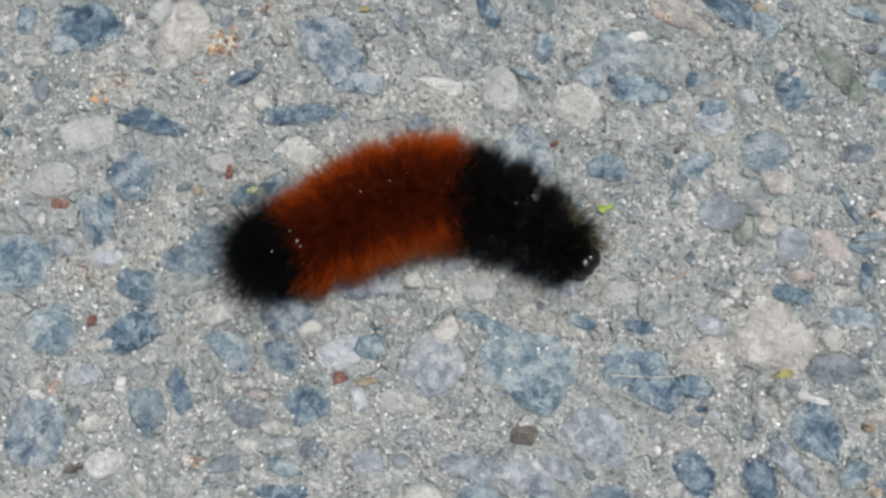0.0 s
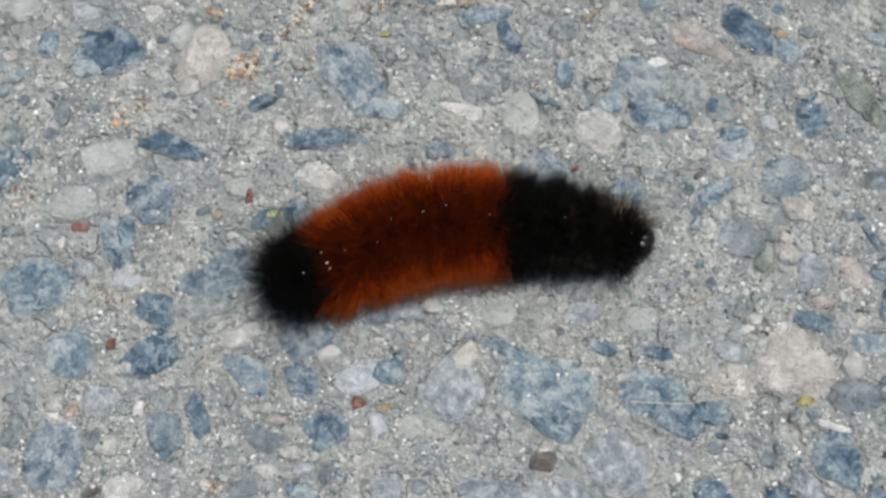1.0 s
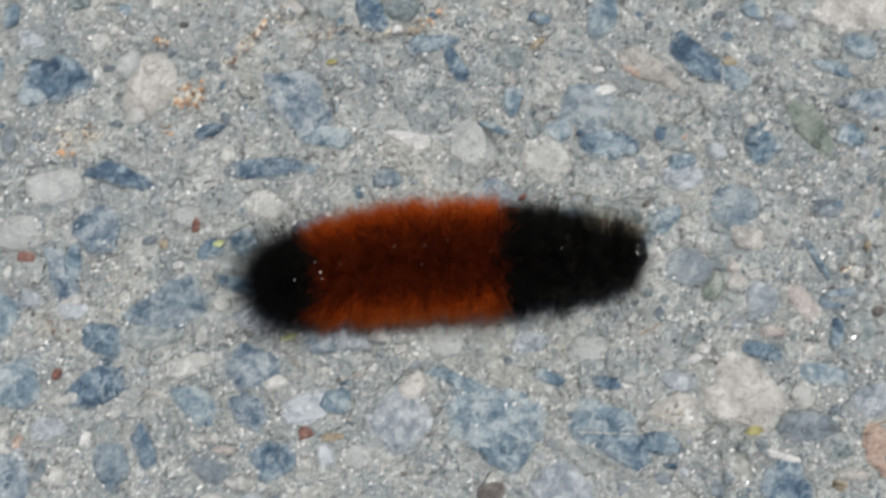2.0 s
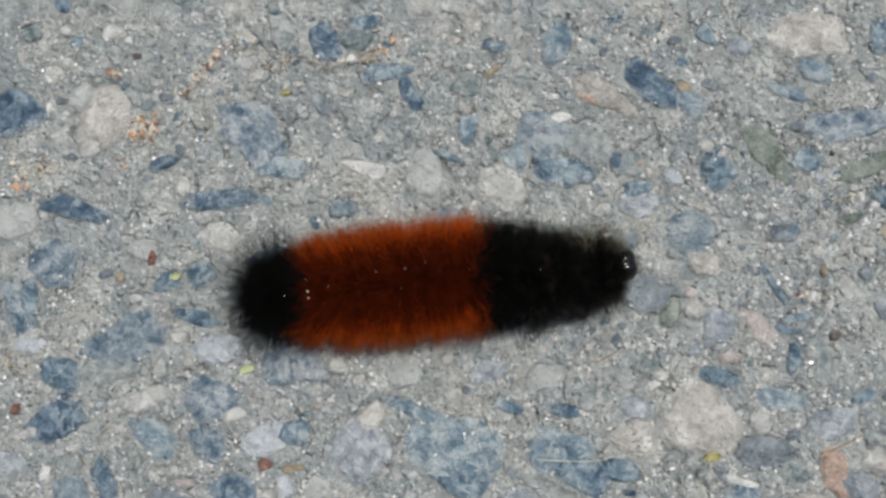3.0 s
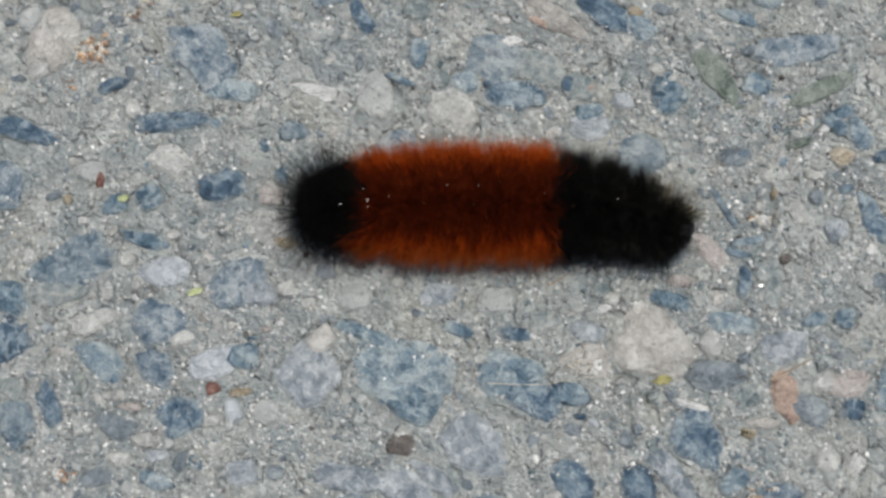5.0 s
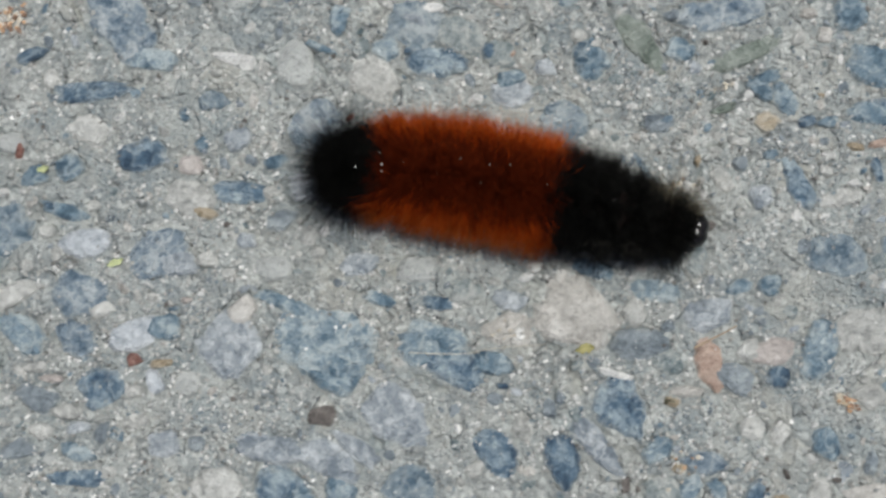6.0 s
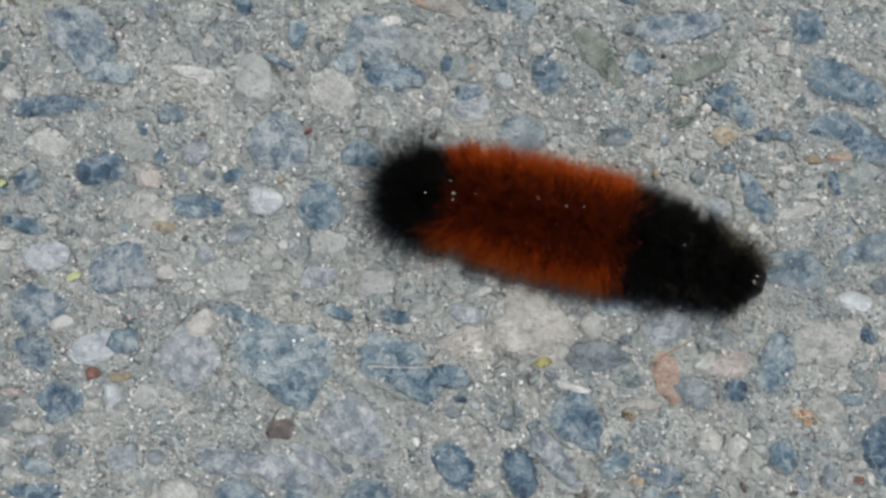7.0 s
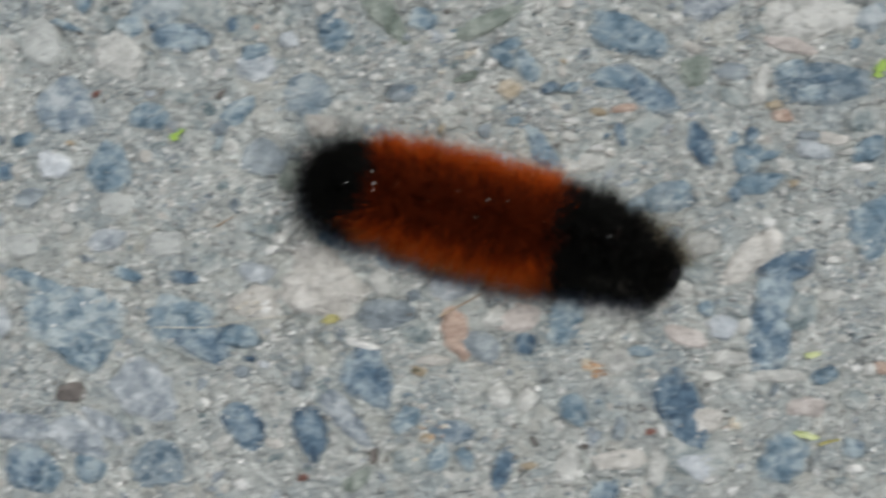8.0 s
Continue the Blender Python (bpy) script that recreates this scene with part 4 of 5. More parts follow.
stone(-53.90, -9.29, 1.59, 1.34, 61, "r")
stone(86.77, 0.94, 2.38, 0.89, -2, "w")
stone(47.93, 7.33, 2.05, 1.03, 10, "b")
stone(19.34, -12.97, 1.80, 1.16, 80, "w")
stone(-51.91, -11.91, 1.59, 1.31, 0, "h")
stone(84.70, -32.56, 2.23, 0.93, -1, "w")
stone(-12.52, 31.34, 1.71, 1.19, 10, "y")
stone(-34.30, 2.02, 1.72, 1.18, -0, "d")
# an upright streak of shade, drawn as a slate-coloured sliver
stone(-7.91, 21.88, 2.36, 0.85, 80, "k")
stone(1.92, 29.92, 2.35, 0.86, 35, "y")
stone(-37.85, 8.40, 2.17, 0.93, 80, "r")
stone(-15.15, 27.53, 1.84, 1.06, -0, "l")
stone(77.26, 8.31, 2.02, 0.96, -2, "y")
stone(-43.13, 6.57, 2.24, 0.86, 24, "k")
stone(54.22, 5.28, 1.65, 1.16, -1, "h")
stone(36.36, -20.59, 1.65, 1.14, -0, "o")
stone(-40.84, 10.51, 1.59, 1.19, -0, "h")
stone(36.94, 23.27, 1.81, 1.04, 20, "k")
stone(24.54, 4.08, 1.42, 1.30, -0, "f")
stone(57.45, 8.13, 2.03, 0.90, -11, "y")
stone(36.31, 11.25, 1.55, 1.16, 20, "d")
stone(83.22, -9.35, 2.00, 0.88, -2, "h")
stone(41.00, -0.78, 1.41, 1.22, -0, "p")
stone(48.58, -31.42, 1.90, 0.88, -0, "y")
stone(14.19, 5.66, 1.84, 0.91, 70, "b")
stone(-60.76, 21.09, 1.89, 0.88, 10, "h")
stone(-47.80, 31.20, 1.47, 1.13, -0, "h")
stone(45.58, 14.07, 1.41, 1.17, -20, "w")
stone(83.85, -7.79, 2.00, 0.82, 9, "h")
stone(38.05, 5.09, 1.42, 1.16, 40, "h")
stone(-59.93, 2.59, 1.86, 0.88, 76, "h")
stone(76.04, -23.63, 1.64, 0.99, 58, "k")
stone(28.40, 20.19, 1.55, 1.04, -0, "h")
stone(-14.50, 31.48, 1.45, 1.06, 20, "w")
stone(36.52, 26.67, 1.68, 0.91, -21, "d")
stone(85.21, 2.64, 2.01, 0.76, 8, "h")
stone(-22.61, -8.56, 1.44, 1.04, 10, "h")
stone(-20.76, 28.55, 1.85, 0.79, 5, "h")
stone(54.51, 7.14, 2.04, 0.71, -6, "w")
stone(22.79, 33.18, 1.56, 0.92, 20, "k")
stone(23.19, -32.21, 1.40, 1.01, -0, "r")
stone(17.44, -18.82, 1.80, 0.77, -10, "d")
stone(1.27, 33.15, 1.31, 1.05, 60, "d")
stone(-15.13, 17.12, 1.31, 1.05, -0, "l")
stone(-41.60, 6.10, 1.26, 1.05, -0, "y")
stone(-25.89, -8.88, 1.44, 0.91, 0, "h")
stone(82.20, 15.22, 2.02, 0.64, 13, "h")
stone(18.98, -19.46, 1.67, 0.77, -20, "q")
stone(62.19, -27.95, 1.26, 1.01, -0, "r")
stone(8.77, 26.84, 1.56, 0.79, 10, "w")
stone(14.72, 31.93, 1.44, 0.85, 70, "k")
stone(57.38, 3.96, 1.59, 0.77, -1, "w")
stone(-48.63, 26.75, 1.46, 0.80, 10, "k")
stone(63.45, -27.89, 1.51, 0.76, -71, "w")
stone(14.55, 11.32, 1.58, 0.72, 51, "p")
stone(-39.73, 3.67, 1.32, 0.85, 10, "w")
stone(68.50, -33.46, 1.50, 0.75, 9, "w")
stone(-3.32, 30.74, 1.18, 0.92, 30, "h")
stone(79.12, -0.68, 1.13, 0.95, -2, "y")
stone(43.30, 16.09, 1.09, 0.97, -0, "h")
stone(2.97, 30.96, 1.31, 0.79, 20, "h")
stone(12.67, -29.63, 1.15, 0.83, -50, "h")
stone(-19.92, -9.85, 1.44, 0.65, 10, "b")
stone(-18.61, -8.88, 1.44, 0.65, 0, "f")
stone(-44.55, 17.58, 1.00, 0.93, -0, "h")
stone(-35.43, -7.20, 1.05, 0.85, 0, "h")
stone(49.25, -28.77, 1.38, 0.63, -61, "p")
stone(32.34, 12.88, 1.03, 0.84, 20, "w")
stone(58.27, -18.38, 1.14, 0.76, -0, "h")
stone(6.99, 19.51, 1.30, 0.65, 10, "d")
stone(39.73, 6.64, 1.30, 0.64, 75, "y")
stone(44.31, 20.89, 1.04, 0.77, 60, "h")
stone(-60.98, 29.34, 0.95, 0.81, 0, "w")
stone(5.73, -9.76, 1.17, 0.65, 0, "h")
stone(-49.83, 33.61, 1.00, 0.74, 20, "h")
stone(-39.67, 32.00, 1.00, 0.73, -0, "p")
stone(-2.85, 6.30, 1.10, 0.65, -0, "y")
stone(49.93, 16.28, 1.15, 0.58, -1, "w")
stone(-9.88, 20.25, 0.98, 0.66, -0, "k")
stone(54.93, -29.43, 1.01, 0.63, -10, "p")
stone(18.88, 19.06, 0.98, 0.65, 60, "s")
stone(53.72, 13.91, 0.89, 0.71, -1, "y")
stone(40.75, -25.57, 0.76, 0.70, -0, "w")
stone(-51.52, -24.40, 0.80, 0.66, 1, "w")
stone(-13.93, -0.32, 0.77, 0.65, 60, "p")
stone(40.77, 20.13, 0.77, 0.65, -0, "p")
stone(25.65, -20.08, 0.77, 0.64, 0, "w")
stone(-40.69, 33.87, 0.73, 0.67, -0, "w")
stone(52.50, -23.22, 0.76, 0.63, -0, "w")
stone(-37.48, 3.73, 0.79, 0.59, -0, "w")
stone(25.10, -32.22, 0.64, 0.51, -0, "w")


CRACKS = []


def crack(wide, deep, *line):
    """A narrow crevice in the asphalt along a line."""
    CRACKS.append((line, wide, deep))


crack(0.27, 1.4, (-44.98, 29.38), (-42.97, 27.84), (-41.29, 25.71))
crack(0.27, 1.4, (-46.95, 25.74), (-47.33, 23.42), (-47.11, 21.43), (-46.43, 19.64))
crack(0.27, 1.4, (-32.47, 28.43), (-31.79, 25.65), (-30.65, 23.00), (-28.85, 19.56))
crack(0.42, 1.7, (-26.54, 34.56), (-25.74, 33.56), (-24.94, 32.62))
crack(0.42, 1.7, (-23.75, 33.67), (-22.75, 32.74), (-21.63, 31.93))
crack(0.27, 1.4, (-20.77, 31.66), (-18.78, 30.72), (-17.00, 30.18), (-15.16, 31.36), (-13.84, 32.47))
crack(0.27, 1.4, (-4.96, 19.90), (-3.85, 18.91), (-2.81, 17.26), (-1.89, 15.62))
crack(0.27, 1.4, (1.12, 22.82), (1.58, 20.52), (2.03, 19.54))
crack(0.27, 1.4, (6.13, 17.22), (7.11, 15.91))
crack(0.27, 1.4, (20.27, 23.50), (20.97, 22.38), (21.15, 19.96))
crack(0.27, 1.4, (22.07, 21.72), (22.58, 19.43))
crack(0.27, 1.4, (33.50, 34.74), (34.32, 32.76), (34.76, 31.12), (35.06, 29.16))
crack(0.27, 1.4, (42.19, 32.05), (43.78, 30.53), (44.53, 28.77))
crack(0.27, 1.4, (38.77, 25.87), (38.37, 23.91))
crack(0.27, 1.4, (29.85, 24.29), (30.81, 22.33), (31.75, 19.39), (34.64, 17.94))
crack(0.27, 1.4, (44.55, 13.81), (45.34, 15.10))
crack(0.27, 1.4, (40.64, 8.00), (42.25, 8.44))
crack(0.27, 1.4, (39.85, 5.74), (40.08, 3.15), (41.21, 1.21), (42.15, -0.40))
crack(0.27, 1.4, (-46.30, -10.47), (-44.64, -11.25), (-43.18, -11.77))
crack(0.42, 1.7, (-40.40, -12.74), (-39.99, -14.70), (-39.72, -16.32))
crack(0.27, 1.4, (-32.78, -9.80), (-31.13, -11.23))
crack(0.27, 1.4, (-11.17, -7.51), (-12.80, -9.13), (-14.43, -10.43), (-15.73, -12.38), (-17.36, -13.81))
crack(0.27, 1.4, (5.29, -6.20), (6.07, -3.94))
crack(0.27, 1.4, (5.42, -6.40), (7.69, -6.52))
crack(0.42, 1.7, (18.04, -4.58), (19.64, -5.87), (21.37, -7.29), (20.91, -9.74), (21.54, -11.67), (22.49, -13.28), (23.90, -14.50))
crack(0.27, 1.4, (25.36, -16.17), (25.99, -18.09), (26.42, -20.01))
crack(0.27, 1.4, (39.45, -14.21), (39.24, -16.13), (40.24, -18.37), (41.31, -19.84))
crack(0.27, 1.4, (37.30, -19.02), (38.12, -20.29))
crack(0.27, 1.4, (-7.90, -14.95), (-6.28, -16.57), (-4.33, -17.66), (-3.03, -19.78))
crack(0.27, 1.4, (6.04, -16.21), (8.30, -17.82), (11.19, -19.29))
crack(0.27, 1.4, (62.62, 12.45), (64.50, 11.27), (65.87, 9.97))
crack(0.27, 1.4, (62.09, 18.71), (63.67, 17.85), (65.49, 16.41))
crack(0.27, 1.4, (67.37, 21.87), (68.16, 19.92), (69.08, 18.30), (69.37, 16.88))
crack(0.27, 1.4, (62.08, 0.71), (63.02, -0.39))
crack(0.42, 1.7, (1.79, -18.98), (2.43, -21.22), (3.07, -23.14), (3.38, -25.25))
crack(0.27, 1.4, (23.00, -16.87), (23.42, -19.75), (23.14, -22.62))
crack(0.27, 1.4, (26.62, -20.09), (27.42, -22.64), (29.51, -24.75), (32.29, -26.16))
crack(0.27, 1.4, (4.53, -27.94), (4.01, -29.85), (4.32, -33.03))
crack(0.27, 1.4, (0.16, -26.32), (2.09, -27.42))
crack(0.27, 1.4, (62.68, -25.68), (63.25, -28.52), (66.25, -29.79))
crack(0.27, 1.4, (25.11, -16.57), (26.17, -19.45))


def field(x, y, cell, seed):
    """Smooth random heights between -1 and 1, on a lattice of that cell."""
    g = np.random.default_rng(seed).uniform(-1, 1, (256, 256))
    u, v = x / cell + 97.3, y / cell + 53.7
    i, j = np.floor(u).astype(int), np.floor(v).astype(int)
    u, v = u - i, v - j
    u, v = u * u * (3 - 2 * u), v * v * (3 - 2 * v)
    i, j, k, m = i % 256, j % 256, (i + 1) % 256, (j + 1) % 256
    return (g[i, j] * (1 - u) + g[k, j] * u) * (1 - v) + (g[i, m] * (1 - u) + g[k, m] * u) * v


def relief(x, y):
    return 0.12 * field(x, y, 5.5, 1) + 0.13 * field(x, y, 2.1, 2) + 0.12 * field(x, y, 0.95, 3) + 0.09 * field(x, y, 0.5, 4)


def axis(low, high, step):
    """Fine steps over the near ground, then ever wider ones out to the horizon."""
    inner = np.arange(low, high + step / 2, step)
    far, s = [], step
    while not far or far[-1] < 3.0e5:
        s *= 1.45
        far.append((far[-1] if far else 0) + s)
    far = np.array(far)
    return np.concatenate([low - far[::-1], inner, high + far])


def lay_ground():
    xs, ys = axis(-84, 108, 0.22), axis(-56, 52, 0.22)
    x, y = np.meshgrid(xs, ys, indexing="ij")
    z = relief(x, y)
    for sx, sy, length, width, turn in LAID:
        reach = max(length, width) * 0.75
        i0, i1 = np.searchsorted(xs, (sx - reach, sx + reach))
        j0, j1 = np.searchsorted(ys, (sy - reach, sy + reach))
        dx, dy = x[i0:i1, j0:j1] - sx, y[i0:i1, j0:j1] - sy
        a, b = dx * math.cos(turn) + dy * math.sin(turn), dy * math.cos(turn) - dx * math.sin(turn)
        d = np.sqrt((a / length * 2) ** 2 + (b / width * 2) ** 2)
        inside = np.clip((1.16 - d) / 0.14, 0, 1)
        z[i0:i1, j0:j1] += inside * (np.minimum(z[i0:i1, j0:j1], 0) - 0.22 - z[i0:i1, j0:j1])
        gap = np.clip(field(dx + sx, dy + sy, 2.6, 9) + 0.25, 0, 1)
        z[i0:i1, j0:j1] -= min(0.5, 0.2 * width) * gap * np.exp(-(((d - 1.10) * min(length, width) / 2) / 0.30) ** 2)
    for line, wide, deep in CRACKS:
        for (ax, ay), (bx, by) in zip(line, line[1:]):
            i0, i1 = np.searchsorted(xs, (min(ax, bx) - 2, max(ax, bx) + 2))
            j0, j1 = np.searchsorted(ys, (min(ay, by) - 2, max(ay, by) + 2))
            px, py = x[i0:i1, j0:j1], y[i0:i1, j0:j1]
            px, py = px + 0.35 * field(px, py, 1.3, 41), py + 0.35 * field(px, py, 1.3, 42)
            along = np.clip(((px - ax) * (bx - ax) + (py - ay) * (by - ay)) / ((bx - ax) ** 2 + (by - ay) ** 2), 0, 1)
            d = np.hypot(px - ax - along * (bx - ax), py - ay - along * (by - ay))
            part_deep = deep * np.clip(0.75 + 0.5 * field(px, py, 1.7, 43), 0.3, 1.1)
            z[i0:i1, j0:j1] = np.minimum(z[i0:i1, j0:j1], 0.2 - part_deep * np.exp(-(d / wide) ** 2))
    nx, ny = len(xs), len(ys)
    verts = np.stack([x, y, z], -1).reshape(-1, 3) * MM
    i, j = np.meshgrid(np.arange(nx - 1), np.arange(ny - 1), indexing="ij")
    a = (i * ny + j).ravel()
    faces = np.stack([a, a + ny, a + ny + 1, a + 1], 1)
    me = ground.data
    me.vertices.add(len(verts))
    me.vertices.foreach_set("co", verts.ravel())
    me.loops.add(faces.size)
    me.loops.foreach_set("vertex_index", faces.ravel())
    me.polygons.add(len(faces))
    me.polygons.foreach_set("loop_start", np.arange(0, faces.size, 4))
    me.update(calc_edges=True)
    me.materials.append(ASPHALT)
    smooth(me)


lay_ground()


def scatter_stones():
    """The many small stones between the larger ones, and those beyond them."""
    r = random.Random(11)
    verts, faces, sort, near = [], [], [], []
    names = list(STONE)
    busy = list(LAID)

    def add(x, y, turn, kind, shape):
        v, f, c = shape
        k, ct, st = len(verts), math.cos(turn), math.sin(turn)
        near.extend(c)
        verts.extend((p[0] * ct - p[1] * st + x * MM, p[0] * st + p[1] * ct + y * MM, p[2]) for p in v)
        faces.extend(tuple(k + i for i in q) for q in f)
        sort.extend([names.index(kind)] * len(f))

    for spot in LOOSE:
        add(*spot)
    for _ in range(9000):
        x, y = r.uniform(-84, 108), r.uniform(-56, 52)
        seen = -66 < x < 94 and -38 < y < 31
        size = 0.5 + 1.9 * r.random() ** 1.8 if seen else r.choice((r.uniform(1, 3), r.uniform(3, 9)))
        width = size * r.uniform(0.5, 0.95)
        if any((x - a) ** 2 + (y - b) ** 2 < (0.30 * (e + w) + 0.3 * size) ** 2 for a, b, e, w, _ in busy):
            continue
        if size > 1.2:
            busy.append((x, y, size, width, 0))
        kind = r.choice("lllgghhhhhccttvvkkktbw" if seen else "bbbbggllllgggttttvvvcclll")
        add(x, y, r.uniform(0, 6.28), kind, stone_shape(size, width, r, r.uniform(0.05, 0.15), 0.02))
    me = bpy.data.meshes.new("small_stones")
    me.from_pydata(verts, [], faces)
    me.polygons.foreach_set("material_index", sort)
    tagged(part_mesh("small_stones", crowned(me, near), list(STONE.values()), ground, "small mixed grey, blue and pale stones in asphalt"), kind="stuff")


scatter_stones()


def grains(name, spots, materials, label, parent=None, seed=5):
    """Loose or half-buried angular grains, in one mesh. spots: x, y, z, size, sort."""
    r = np.random.default_rng(seed)
    spots = np.asarray(spots, float)
    n = len(spots)
    octa = np.array([(1, 0, 0), (0, 1, 0), (-1, 0, 0), (0, -1, 0), (0, 0, 1), (0, 0, -1)], float)
    side = np.array([(0, 1, 4), (1, 2, 4), (2, 3, 4), (3, 0, 4), (1, 0, 5), (2, 1, 5), (3, 2, 5), (0, 3, 5)])
    v = octa[None] * r.uniform(0.55, 1.25, (n, 6, 1)) + r.normal(0, 0.15, (n, 6, 3))
    a = r.uniform(0, 6.28, n)
    c, s = np.cos(a)[:, None], np.sin(a)[:, None]
    v = np.stack([v[..., 0] * c - v[..., 1] * s, v[..., 0] * s + v[..., 1] * c, v[..., 2] * 0.75], -1)
    v = v * spots[:, 3, None, None] + spots[:, None, :3]
    faces = (6 * np.arange(n)[:, None, None] + side).reshape(-1, 3)
    me = bpy.data.meshes.new(name)
    me.from_pydata((v.reshape(-1, 3) * MM).tolist(), [], faces.tolist())
    me.polygons.foreach_set("material_index", np.repeat(spots[:, 4].astype(int), 8))
    if parent is None:
        for m in materials:
            me.materials.append(m)
        return tagged(new(name, me), label, "debris", kind="stuff")
    return tagged(part_mesh(name, me, materials, parent, label), kind="stuff")


def scatter_grit():
    r = np.random.default_rng(21)
    n = 70000
    x, y = r.uniform(-66, 96, n), r.uniform(-40, 37, n)
    size = 0.07 + 0.21 * r.random(n) ** 2
    drift = field(x, y, 9.0, 31) + 0.6 * field(x, y, 3.0, 32)
    keep = drift > r.uniform(-0.9, 0.6, n)
    x, y, size = x[keep], y[keep], size[keep]
    clear = np.ones(len(x), bool)
    for line, wide, deep in CRACKS:
        for (ax, ay), (bx, by) in zip(line, line[1:]):
            along = np.clip(((x - ax) * (bx - ax) + (y - ay) * (by - ay)) / ((bx - ax) ** 2 + (by - ay) ** 2), 0, 1)
            clear &= np.hypot(x - ax - along * (bx - ax), y - ay - along * (by - ay)) > wide * 1.9
    # the crowns of the larger stones are swept nearly bare
    for sx, sy, length, width, turn in LAID:
        if length < 1.8:
            continue
        near = np.flatnonzero((np.abs(x - sx) < length * 0.6) & (np.abs(y - sy) < length * 0.6))
        dx, dy = x[near] - sx, y[near] - sy
        a, b = dx * math.cos(turn) + dy * math.sin(turn), dy * math.cos(turn) - dx * math.sin(turn)
        bare = ((a / length * 2) ** 2 + (b / width * 2) ** 2 < 1.0) & (r.random(len(near)) > 0.07)
        clear[near[bare]] = False
    x, y, size = x[clear], y[clear], size[clear]
    z = relief(x, y) + size * r.uniform(-0.05, 0.55, len(x))
    bold = r.random(len(x)) < 0.08
    size = np.where(bold, r.uniform(0.16, 0.34, len(x)), size)
    sort = r.choice(8, len(x), p=(0.24, 0.17, 0.14, 0.14, 0.06, 0.06, 0.12, 0.07))
    sort = np.where(bold, r.choice((1, 2, 2, 6), len(x)), sort)
    # coarser angular gravel bedded between the stones
    many = r.random(len(x)) < 0.16
    size = np.where(many, r.uniform(0.16, 0.40, len(x)), size)
    z = np.where(many, relief(x, y) + size * r.uniform(-0.25, 0.25, len(x)), z)
    sort = np.where(many, r.choice((0, 1, 2, 2, 2, 3, 5, 7, 4, 8, 8), len(x)), sort)
    grains("sand_grit", np.stack([x, y, z, size, sort], 1), [GRIT, STONE["l"], STONE["w"], STONE["g"], STONE["b"], STONE["c"], GLINT, STONE["k"], STONE["p"]], "fine pale sand and grit stuck in the asphalt", ground)


scatter_grit()


def crumbs(x, y, wide, deep, turn, count, size, materials, label, seed):
    """A loose heap of crumbs in a crevice of the asphalt."""
    r = np.random.default_rng(seed)
    a, b = r.normal(0, wide / 3.8, count), r.normal(0, deep / 3.8, count)
    c, s = math.cos(radians(turn)), math.sin(radians(turn))
    px, py = x + a * c - b * s, y + a * s + b * c
    sz = size * r.uniform(0.22, 1.15, count) ** 1.3
    pz = 0.22 + relief(px, py) + sz * 0.35
    grains("crumbs", np.stack([px, py, pz, sz, r.integers(0, len(materials), count)], 1), materials, label, None, seed)


def fibre(name, points, thick, material, label, category):
    """A thin dry stalk that lies on the ground along a bent line."""
    curve = bpy.data.curves.new(name, "CURVE")
    curve.dimensions, curve.bevel_depth, curve.bevel_resolution = "3D", thick * MM, 2
    line = curve.splines.new("NURBS")
    line.points.add(len(points) - 1)
    for k, (p, (x, y, z)) in enumerate(zip(line.points, points)):
        p.co, p.radius = (x * MM, y * MM, z * MM, 1), 1 - 0.5 * k / len(points)
    line.use_endpoint_u, line.order_u = True, 3
    curve.materials.append(material)
    return tagged(new(name, curve), label, category)


def leaf_bit(x, y, length, width, turn, material, label, z=0.5):
    """A small torn piece of leaf: bent along its midrib, with ragged edges and some thickness."""
    r = random.Random(round(x * 71 + y * 13, 1))
    bm = bmesh.new()
    top, low = [], []
    n = 7
    for i in range(n):
        s = i / (n - 1)
        w = width * (math.sin(math.pi * (0.12 + 0.8 * s)) ** 0.7) / 2
        for side in (-1, 0, 1):
            px, py = (s - 0.5) * length, side * w * r.uniform(0.3, 1.25)
            pz = z + 0.18 * width * abs(side) + 0.12 * length * math.sin(3 * s) * 0.5 - 0.1 * length
            pz = max(pz, 0.32) + r.uniform(0, 0.12)
            top.append(bm.verts.new((px * MM, py * MM, pz * MM)))
            low.append(bm.verts.new((px * MM, py * MM, (pz - 0.09) * MM)))
    for i in range(n - 1):
        for c in (0, 1):
            k = 3 * i + c
            bm.faces.new((top[k], top[k + 3], top[k + 4], top[k + 1]))
            bm.faces.new((low[k], low[k + 1], low[k + 4], low[k + 3]))
        for c in (0, 2):
            k = 3 * i + c
            bm.faces.new((top[k], low[k], low[k + 3], top[k + 3]))
    for e in (0, 3 * (n - 1)):
        for c in (0, 1):
            bm.faces.new((top[e + c], top[e + c + 1], low[e + c + 1], low[e + c]))
    bmesh.ops.recalc_face_normals(bm, faces=bm.faces)
    me = bpy.data.meshes.new("leaf_fragment")
    bm.to_mesh(me)
    bm.free()
    me.materials.append(material)
    ob = tagged(new("leaf_fragment", me), label, "leaf")
    ob.matrix_world = pose(x * MM, y * MM, 0, 0, 0, turn)
    return ob


crumbs(-39.02, 23.65, 4.43, 2.82, 25, 90, 0.44, [CRUMB, CRUMB_PALE, CRUMB_PALE, CRUMB_RED, GRIT], "orange-brown dry crumbs lying on the asphalt", 41)
crumbs(-42.25, 29.83, 2.96, 1.48, -10, 26, 0.30, [CRUMB_RED, CRUMB, CRUMB_PALE], "rust-brown dry crumbs lying on the asphalt", 42)
